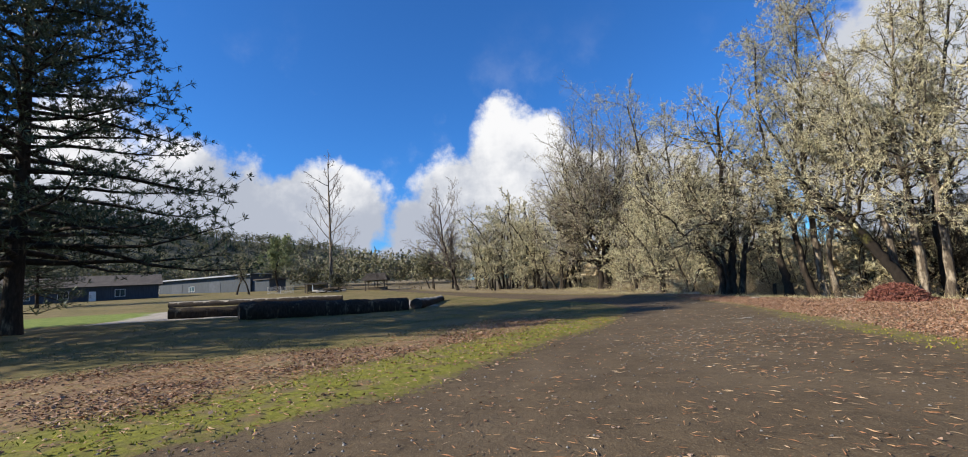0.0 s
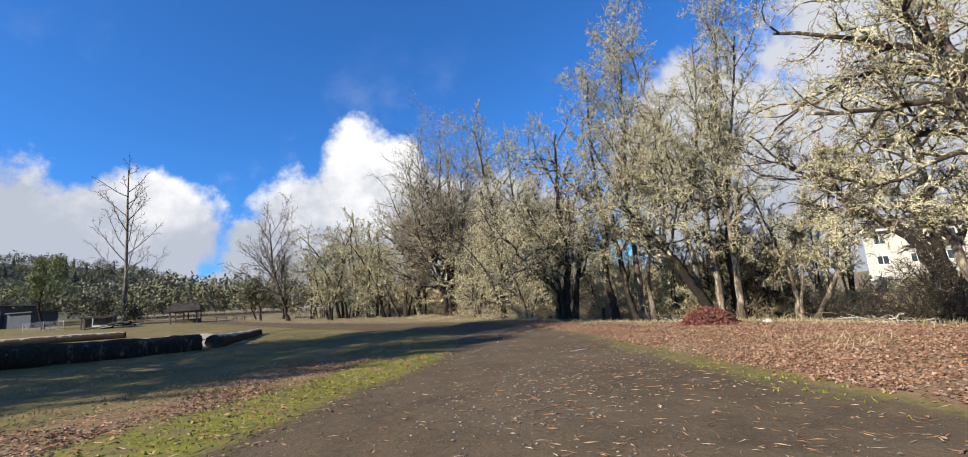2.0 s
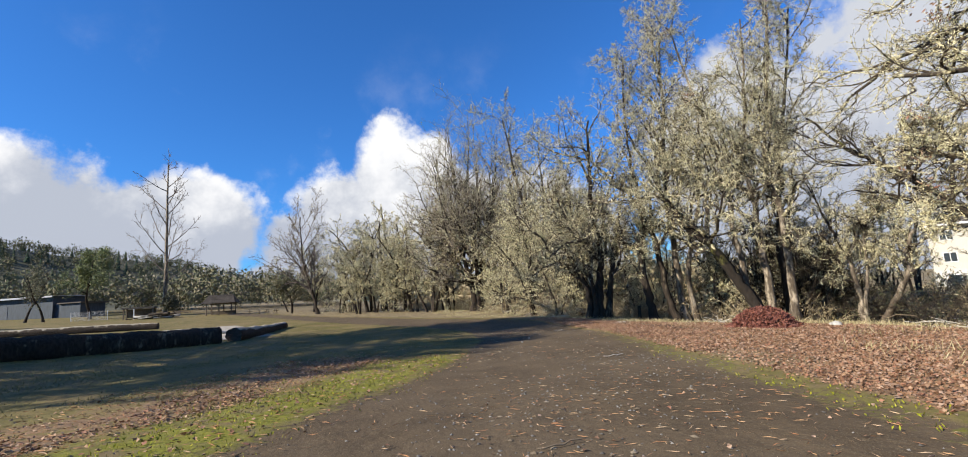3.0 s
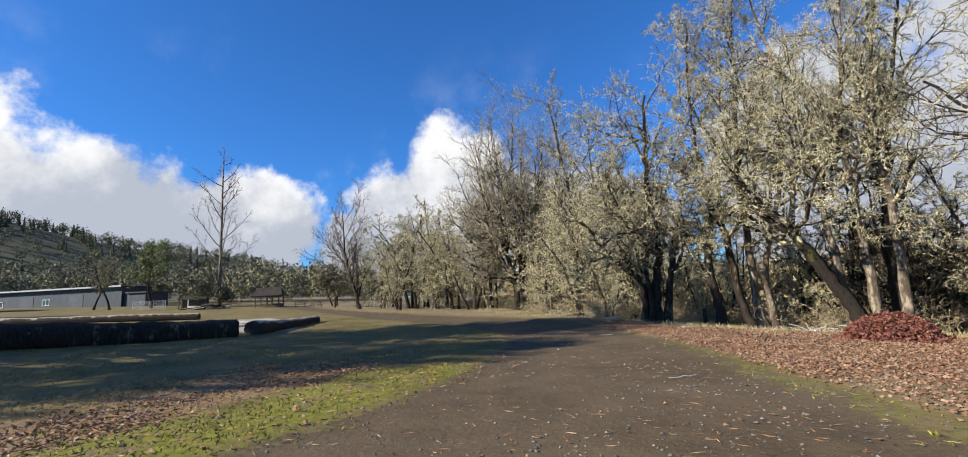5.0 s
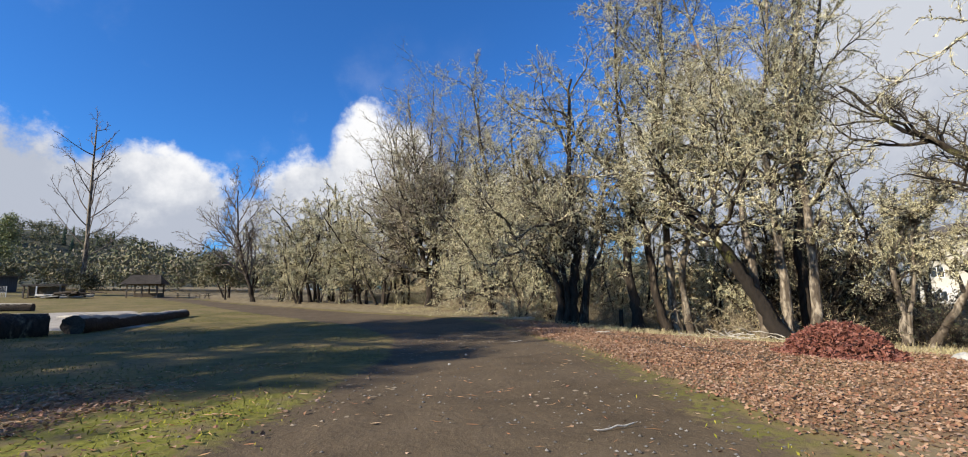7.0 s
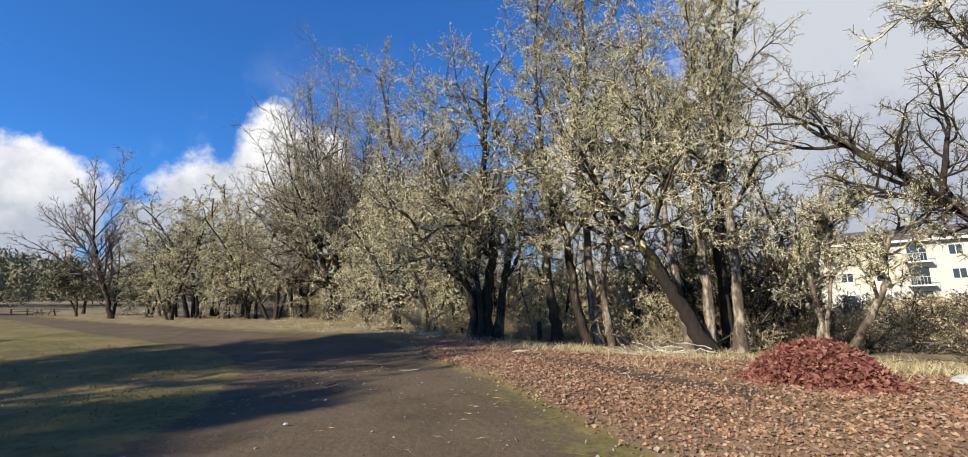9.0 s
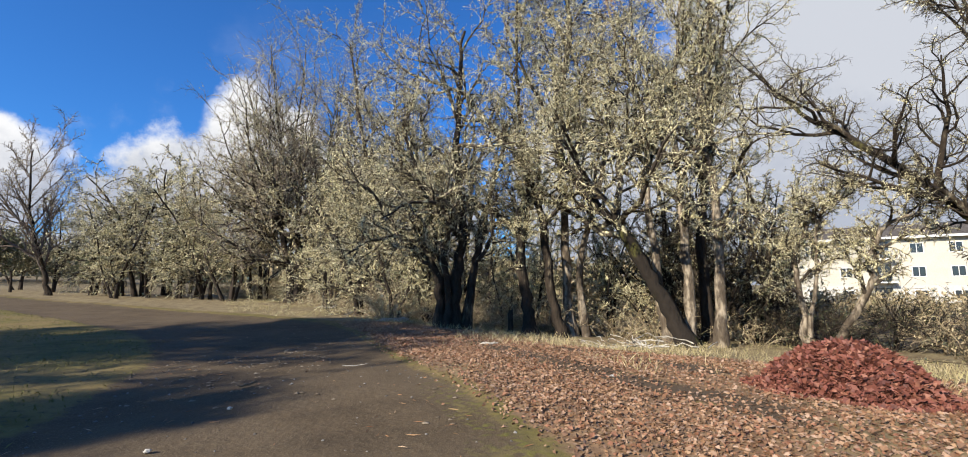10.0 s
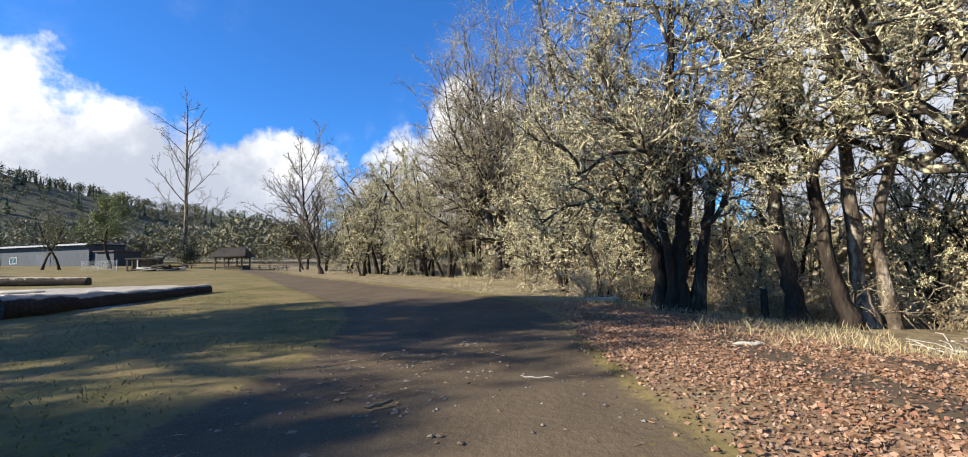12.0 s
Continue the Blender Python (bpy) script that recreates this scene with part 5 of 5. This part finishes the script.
def patchy(X, Y, f, lo, hi, ph=0.0):
    v = 0.5 + 0.25 * np.sin(f * X + 1.7 * np.sin(0.7 * f * Y + ph) + ph) + 0.25 * np.sin(0.9 * f * Y - 1.3 * np.sin(0.8 * f * X + 2 * ph))
    return sstep(v, lo, hi)


def litter(name, mesh, mat, label, category):
    tagged(part(name, mesh, mat), label, category, kind="stuff")


rng_g = np.random.default_rng(77)
P_ = on_ground(rng_g, 60000, 7.2, 20, 3, 34, lambda X, Y: surface_masks(X, Y)["leaf"] * (0.25 + 0.75 * patchy(X, Y, 1.1, 0.3, 0.6)) * sstep(X, 22, 15))
litter("verge_leaves", mesh_np("verge_leaves", *(lambda v, t: (v, None, t))(*leaf_shapes(rng_g, P_ + (0, 0, 0.012), 0.058))), LEAF, "brown maple leaves strewn thick on the verge", "leaves")
P_ = on_ground(rng_g, 150000, 8, 17, 7, 30, lambda X, Y: surface_masks(X, Y)["leaf"] * (0.45 + 0.55 * patchy(X, Y, 1.4, 0.3, 0.6, 9.0)))
V_, T_ = flakes(rng_g, P_ + (0, 0, 0.006), flat_dirs(rng_g, len(P_), 0.22), 0.052, 0.034)
litter("leaf_crumbs", mesh_np("leaf_crumbs", V_, None, T_), LEAF, "broken brown leaf litter matted on the verge", "leaves")
P_ = on_ground(rng_g, 95000, -17, 6, 4, 26, lambda X, Y: np.maximum(1.6 * surface_masks(X, Y)["leaf"] * (0.12 + 0.88 * patchy(X, Y, 1.3, 0.4, 0.65, 1.0)), 0.16 * surface_masks(X, Y)["moss"]))
litter("lawn_leaves", mesh_np("lawn_leaves", *(lambda v, t: (v, None, t))(*leaf_shapes(rng_g, P_ + (0, 0, 0.012), 0.06))), LEAF, "brown leaves strewn over the mossy grass", "leaves")
P_ = on_ground(rng_g, 8000, -6, 12, 0, 30, lambda X, Y: surface_masks(X, Y)["path"] * (0.08 + 0.5 * sstep(Y, 18, 4)) * (0.3 + 0.7 * patchy(X, Y, 0.9, 0.3, 0.7, 2.0)))
litter("track_leaves", mesh_np("track_leaves", *(lambda v, t: (v, None, t))(*leaf_shapes(rng_g, P_ + (0, 0, 0.008), 0.046))), LEAF, "small dry leaves scattered on the track", "leaves")
P_ = on_ground(rng_g, 32000, -6, 12, 0.5, 26, lambda X, Y: surface_masks(X, Y)["path"] * (0.1 + 0.75 * sstep(Y, 17, 4)) * (0.35 + 0.65 * patchy(X, Y, 0.8, 0.3, 0.7, 3.0)))
V_, T_ = flakes(rng_g, P_ + (0, 0, 0.012), flat_dirs(rng_g, len(P_), 0.05), 0.13, 0.008)
P_ = on_ground(rng_g, 90000, -19, 5, 4, 24, lambda X, Y: np.maximum(1.5 * surface_masks(X, Y)["leaf"], 0.25 * surface_masks(X, Y)["moss"]) * (0.35 + 0.65 * patchy(X, Y, 0.9, 0.3, 0.6, 13.0)))
V3_, T3_ = flakes(rng_g, P_ + (0, 0, 0.016), flat_dirs(rng_g, len(P_), 0.12), 0.14, 0.012)
litter("lawn_straw", mesh_np("lawn_straw", V3_, None, T3_), PINE_STRAW, "orange-brown pine needles matted under the pines", "pine needles")
litter("needle_straw", mesh_np("needle_straw", V_, None, T_), PINE_STRAW, "fallen tan pine needles on the track", "pine needles")


CLOD = varied("clods", [(0.16, 0.125, 0.085), (0.21, 0.17, 0.12), (0.125, 0.097, 0.065), (0.25, 0.205, 0.15)], 0.95, 0.1)


def pebbles(rng, P, r, flat=1.0):
    n = len(P)
    a = np.arange(5) * 2 * math.pi / 5
    R = (r * rng.uniform(0.5, 1.5, n))[:, None]
    ring = np.stack([np.cos(a)[None] * R * rng.uniform(0.7, 1.3, (n, 5)), np.sin(a)[None] * R * rng.uniform(0.7, 1.3, (n, 5)), np.full((n, 5), -0.004)], -1)
    tip = np.stack([rng.normal(0, 0.2, n) * R[:, 0], rng.normal(0, 0.2, n) * R[:, 0], R[:, 0] * rng.uniform(0.35, 0.7, n) * flat], -1)
    V = np.concatenate([ring, tip[:, None]], 1) + P[:, None]
    b = np.arange(n)[:, None] * 6
    return V.reshape(-1, 3), np.concatenate([b + np.array((j, (j + 1) % 5, 5)) for j in range(5)])


P_ = on_ground(rng_g, 15000, -6, 12.5, 1, 36, lambda X, Y: surface_masks(X, Y)["path"] * (0.15 + 0.85 * patchy(X, Y, 0.7, 0.4, 0.75, 4.0)) * sstep(Y, 36, 22))
V_, T_ = pebbles(rng_g, P_, 0.017)
W_ = on_ground(rng_g, 2600, -4, 12.5, 4, 36, lambda X, Y: surface_masks(X, Y)["path"] * patchy(X, Y, 0.8, 0.6, 0.85, 10.0))
W3_ = on_ground(rng_g, 900, 3, 11.5, 16, 29, lambda X, Y: surface_masks(X, Y)["path"] * patchy(X, Y, 0.9, 0.5, 0.75, 12.0) * sstep(np.abs(X - 0.5 * (left_edge(Y) + right_edge(Y))), 2.6, 1.0))
W_ = np.concatenate([W_, W3_, W3_ + rng_g.normal(0, 0.12, W3_.shape) * np.array((1, 1, 0))])
V2_, T2_ = pebbles(rng_g, W_, 0.034, 0.45)
litter("clods", mesh_np("clods", V2_, None, T2_), CLOD, "pale clods and flat stones bedded in the track", "stones")
litter("gravel", mesh_np("gravel", V_, None, T_), PEBBLE, "fine grit and small stones bedded in the track", "gravel")


def blades(rng, P, h, lean, w):
    d = unit_rows(np.stack([rng.normal(0, lean, len(P)), rng.normal(0, lean, len(P)), np.ones(len(P))], -1))
    return flakes(rng, P, d, h, w)


P_ = on_ground(rng_g, 90000, 9, 34, 5, 62, lambda X, Y: np.maximum(surface_masks(X, Y)["dry"] * patchy(X, Y, 0.9, 0.35, 0.6, 5.0), 0.8 * surface_masks(X, Y)["leaf"] * sstep(X - right_edge(Y), 2.0, 3.5) * patchy(X, Y, 0.8, 0.55, 0.75, 6.0)) * sstep(X - bank_x(Y), 18, 8))
V_, T_ = blades(rng_g, P_, 0.22, 0.55, 0.011)
litter("dry_grass", mesh_np("dry_grass", V_, None, T_), STRAW, "bleached dry grass along the bank", "grass")
P_ = on_ground(rng_g, 30000, -12, 9, 4, 20, lambda X, Y: surface_masks(X, Y)["moss"] * (0.2 + 0.8 * patchy(X, Y, 1.6, 0.3, 0.6, 7.0)))
V_, T_ = blades(rng_g, P_, 0.05, 0.7, 0.018)
litter("moss", mesh_np("moss", V_, None, T_), MOSS, "yellow-green moss and short grass edging the track", "moss")
P_ = on_ground(rng_g, 60000, -18, 7, 12, 50, lambda X, Y: (1 - surface_masks(X, Y)["path"]) * (1 - surface_masks(X, Y)["sand"]) * (0.15 + 0.85 * patchy(X, Y, 1.1, 0.35, 0.65, 8.0)))
V_, T_ = blades(rng_g, P_, 0.07, 0.8, 0.014)
litter("short_grass", mesh_np("short_grass", V_, None, T_), GRASS, "short worn grass between the track and the logs", "grass")


# ---- buildings ----
def window(parent, x, z, w, h, y=0.0):
    """A window on the wall y = 0 that looks towards -y."""
    bm = bmesh.new()
    for a in ((x - w / 2 - 0.07, z - 0.07, x - w / 2, z + h + 0.07), (x + w / 2, z - 0.07, x + w / 2 + 0.07, z + h + 0.07), (x - w / 2, z - 0.07, x + w / 2, z), (x - w / 2, z + h, x + w / 2, z + h + 0.07),
              (x - 0.03, z, x + 0.03, z + h)):
        box(bm, a[0], y - 0.06, a[1], a[2], y + 0.02, a[3])
    f = part("window", bm, PAINT_WHITE, parent)
    part("pane", block(x - w / 2, y - 0.02, z, x + w / 2, y + 0.01, z + h), GLASS, f)


def apartments():
    x0, y0, x1, y1 = 75.0, 50.0, 98.0, 11.0
    length = math.hypot(x1 - x0, y1 - y0)
    top = thing("apartment_building", pose(x0, y0, -1.8, 0, 0, math.degrees(math.atan2(y1 - y0, x1 - x0))), "cream three-storey apartment block beyond the trees", "building")
    part("wall", block(0, 0, 0, length, 14, 8.98), STUCCO, top)
    part("base_course", block(-0.05, -0.06, 0, length + 0.05, 0, 2.9), STUCCO_WHITE, top, "white-painted ground storey")
    bm = bmesh.new()
    vs = [bm.verts.new(v) for v in ((-0.8, -0.8, 9.0), (length + 0.8, -0.8, 9.0), (length + 0.8, 14.8, 9.0), (-0.8, 14.8, 9.0), (4, 7, 11.2), (length - 4, 7, 11.2))]
    for f in ((0, 1, 5, 4), (1, 2, 5), (2, 3, 4, 5), (3, 0, 4), (3, 2, 1, 0)):
        bm.faces.new([vs[i] for i in f])
    part("roof", bm, SHINGLE, top, "low dark shingled hip roof")
    part("fascia", block(-0.8, -0.86, 8.75, length + 0.8, -0.8, 9.02), PAINT_WHITE, top)
    for lev in range(3):
        for j in range(12):
            x = 1.8 + j * 3.6
            if j % 4 == 3:
                b = part("balcony", block(x - 1.3, -1.4, 0.35 + lev * 2.9, x + 1.3, 0, 0.5 + lev * 2.9), PAINT_WHITE, top)
                bm = bmesh.new()
                for q in range(9):
                    box(bm, x - 1.3 + q * 0.32, -1.4, 0.5 + lev * 2.9, x - 1.26 + q * 0.32, -1.36, 1.45 + lev * 2.9)
                box(bm, x - 1.3, -1.42, 1.45 + lev * 2.9, x + 1.3, -1.34, 1.52 + lev * 2.9)
                part("railing", bm, STEEL, b)
                part("balcony_door", block(x - 0.9, -0.08, 0.5 + lev * 2.9, x + 0.9, -0.065, 2.6 + lev * 2.9), GLASS, b)
            else:
                window(top, x, 1.15 + lev * 2.9, 1.2, 1.15, -0.07 if lev == 0 else 0.0)
    return top


apartments()


SHUTTER = two_tone("grey_shutter", (0.05, 0.062, 0.08), (0.065, 0.078, 0.098), 0.5, 8.0, 0.6, 0.1)


def warehouse():
    x0, y0, x1, y1 = -110.0, 126.0, -56.0, 110.0
    L = math.hypot(x1 - x0, y1 - y0)
    top = thing("warehouse", pose(x0, y0, float(land(x1, y1)) - 0.4, 0, 0, math.degrees(math.atan2(y1 - y0, x1 - x0))), "low blue-grey metal warehouse with a white roof edge", "building")
    part("wall", block(0, 0, 0, L, 7, 4.6), METAL_GREY, top)
    bm = bmesh.new()
    vs = [bm.verts.new(v) for v in ((-0.6, -0.8, 4.6), (L + 0.6, -0.8, 4.6), (L + 0.6, 7.6, 4.6), (-0.6, 7.6, 4.6), (-0.6, 3.5, 4.8), (L + 0.6, 3.5, 4.8))]
    for f in ((0, 1, 5, 4), (2, 3, 4, 5), (1, 2, 5), (3, 0, 4), (3, 2, 1, 0)):
        bm.faces.new([vs[i] for i in f])
    part("roof", bm, WHITE_ROOF, top)
    part("fascia", block(-0.6, -0.86, 4.35, L + 0.6, -0.8, 4.65), WHITE_ROOF, top)
    for x in (8, 20, 32, 44):
        part("loading_door", block(x, -0.05, 0, x + 3.4, 0.02, 3.2), SHUTTER, top)
    part("annex", block(L + 0.01, 0.5, 0, L + 5, 6, 3.0), METAL_GREY, top, "lower annex")
    part("annex_roof", block(L + 0.7, 0.1, 3.0, L + 5.4, 6.4, 3.2), SHINGLE, top)
    for x in (2, 14.5, 27, 38.5):
        window(top, x, 1.4, 1.6, 1.1)


warehouse()


def house():
    top = thing("house", pose(-82, 78, float(land(-82, 78)) - 0.3, 0, 0, 38), "low grey house with a dark gabled roof", "house")
    part("wall", block(0, 0, 0, 22, 10, 3.0), METAL_GREY, top)
    bm = bmesh.new()
    vs = [bm.verts.new(v) for v in ((-0.6, -0.7, 2.95), (22.6, -0.7, 2.95), (22.6, 10.7, 2.95), (-0.6, 10.7, 2.95), (-0.6, 5, 5.2), (22.6, 5, 5.2))]
    for f in ((0, 1, 5, 4), (2, 3, 4, 5), (1, 2, 5), (3, 0, 4), (3, 2, 1, 0)):
        bm.faces.new([vs[i] for i in f])
    part("roof", bm, SHINGLE, top)
    for x in (3, 8, 16):
        window(top, x, 1.0, 1.4, 1.2)
    part("door", block(11.5, -0.05, 0, 12.5, 0.02, 2.05), PAINT_WHITE, top)


house()


def shelter():
    x0, y0 = -22.6, 85.5
    top = thing("picnic_shelter", pose(x0, y0, float(land(-21, 85)) - 0.1, 0, 0, 4), "open timber picnic shelter with a dark roof", "shelter")
    for x in (0.2, 2.5, 4.8):
        for y in (0.2, 4.6):
            part("post", block(x - 0.11, y - 0.11, 0, x + 0.11, y + 0.11, 2.3, bevel=0.015), TIMBER, top)
    part("beam", block(0, 0.1, 2.15, 5.0, 0.32, 2.4), TIMBER, top)
    part("beam", block(0, 4.5, 2.15, 5.0, 4.72, 2.4), TIMBER, top)
    bm = bmesh.new()
    vs = [bm.verts.new(v) for v in ((-0.7, -0.7, 2.3), (5.6, -0.7, 2.3), (5.6, 5.6, 2.3), (-0.7, 5.6, 2.3), (0.2, 2.4, 3.9), (4.7, 2.4, 3.9))]
    for f in ((0, 1, 5, 4), (1, 2, 5), (2, 3, 4, 5), (3, 0, 4)):
        bm.faces.new([vs[i] for i in f])
    bmesh.ops.solidify(bm, geom=bm.faces[:], thickness=0.12)
    part("roof", bm, SHINGLE, top)
    part("low_wall", block(0.3, 4.4, 0, 4.7, 4.55, 0.9), TIMBER, top)
    top.scale = (0.76, 0.76, 0.86)


shelter()


def picnic_table(x, y, turn):
    top = thing("picnic_table", pose(x, y, float(land(x, y)), 0, 0, turn), "weathered wooden picnic table on the grass", "table", "picnic tables")
    for j in range(4):
        part("board", block(-0.9, -0.36 + j * 0.185, 0.70, 0.9, -0.36 + j * 0.185 + 0.165, 0.74, bevel=0.006), TIMBER, top)
    for s in (-1, 1):
        part("seat", block(-0.9, s * 0.7 - 0.13, 0.41, 0.9, s * 0.7 + 0.13, 0.45, bevel=0.006), TIMBER, top)
        part("crossbar", block(s * 0.65 - 0.04, -0.78, 0.36, s * 0.65 + 0.04, 0.78, 0.41), TIMBER, top)
        for e in (-1, 1):
            bm = block(-0.04, -0.04, 0, 0.04, 0.04, 0.78)
            bmesh.ops.transform(bm, matrix=pose(s * 0.65, e * 0.5, 0, e * 22, 0, 0), verts=bm.verts[:])
            part("leg", bm, TIMBER, top)
    return top


picnic_table(-15.2, 84.0, 10)
picnic_table(-12.4, 82.0, -20)


def sign_wall():
    top = thing("notice_shelter", pose(-31.0, 84.5, float(land(-31, 84.5)), 0, 0, 6), "low dark timber lean-to with a white post", "shelter")
    part("roof", block(-2.0, -0.9, 1.55, 2.0, 0.9, 1.75), SHINGLE, top)
    for x in (-1.8, 1.8):
        part("post", block(x - 0.08, -0.7, 0, x + 0.08, -0.54, 1.56), TIMBER, top)
        part("post", block(x - 0.08, 0.54, 0, x + 0.08, 0.7, 1.56), TIMBER, top)
    part("back", block(-1.9, 0.7, 0.3, 1.9, 0.76, 1.5), TIMBER, top)
    part("sign_post", block(-0.5, -1.0, 0, -0.38, -0.9, 1.5), PAINT_WHITE, top)


sign_wall()


def mesh_fence(x0, y0, x1, y1, h):
    L = math.hypot(x1 - x0, y1 - y0)
    top = thing("wire_fence", pose(x0, y0, min(float(land(x0, y0)), float(land(x1, y1))) - 0.05, 0, 0, math.degrees(math.atan2(y1 - y0, x1 - x0))), "grey-green wire mesh fence by the lawn's edge", "fence")
    n = int(L / 2.4)
    for i in range(n + 1):
        part("post", block(i * L / n - 0.03, -0.03, 0, i * L / n + 0.03, 0.03, h), STEEL, top)
    polys = []
    for j in range(int(L / 0.16)):
        a = np.array((j * 0.16, 0, 0.05))
        polys.append((np.array([a, a + (0, 0, h - 0.1)]), np.array((0.007, 0.007))))
    for j in range(10):
        polys.append((np.array([(0, 0, 0.05 + j * (h - 0.1) / 9), (L, 0, 0.05 + j * (h - 0.1) / 9)]), np.array((0.007, 0.007))))
    tagged(part("mesh", mesh_np("mesh", *tubes(polys, 3)), STEEL, top), kind="stuff")


mesh_fence(-41.5, 88.0, -36.5, 87.5, 1.5)


def debris(x, y, seed):
    rng = np.random.default_rng(seed)
    top = thing("wood_stack", pose(x, y, float(land(x, y))), "untidy stack of dark logs and branches", "wood pile")
    for i in range(26):
        l, r = rng.uniform(1.2, 3.4), rng.uniform(0.06, 0.2)
        c = np.array((rng.normal(0, 1.4), rng.normal(0, 0.6), r + abs(rng.normal(0, 0.3))))
        a = rng.normal(0, 0.5)
        d = np.array((math.cos(a), math.sin(a), rng.normal(0, 0.08)))
        part("log", mesh_np("log", *tubes([(np.array([c - d * l / 2, c, c + d * l / 2]), np.array((r, r * 0.95, r * 0.85)))], 7), smooth=True), LOG_BARK if i % 4 else BLEACHED, top)


debris(-28.5, 83.5, 91)
# pale driftwood lying on the sand
for k_, (x_, y_, l_, a_) in enumerate([(-12.5, 44, 3.0, 15), (-10.5, 46, 2.2, -8), (-15.5, 47, 2.6, 5), (-8.5, 42.5, 1.6, 25), (-18, 43, 2.0, -15)]):
    fallen_stick(x_, y_, l_, 0.13, a_, BLEACHED, "bleached driftwood lying on the sand", "driftwood")
leafy(-29.5, 93.5, 3.4, 2.0, 65, "dark evergreen bush at the poplar's foot", IVY, n=2500, size=0.28)
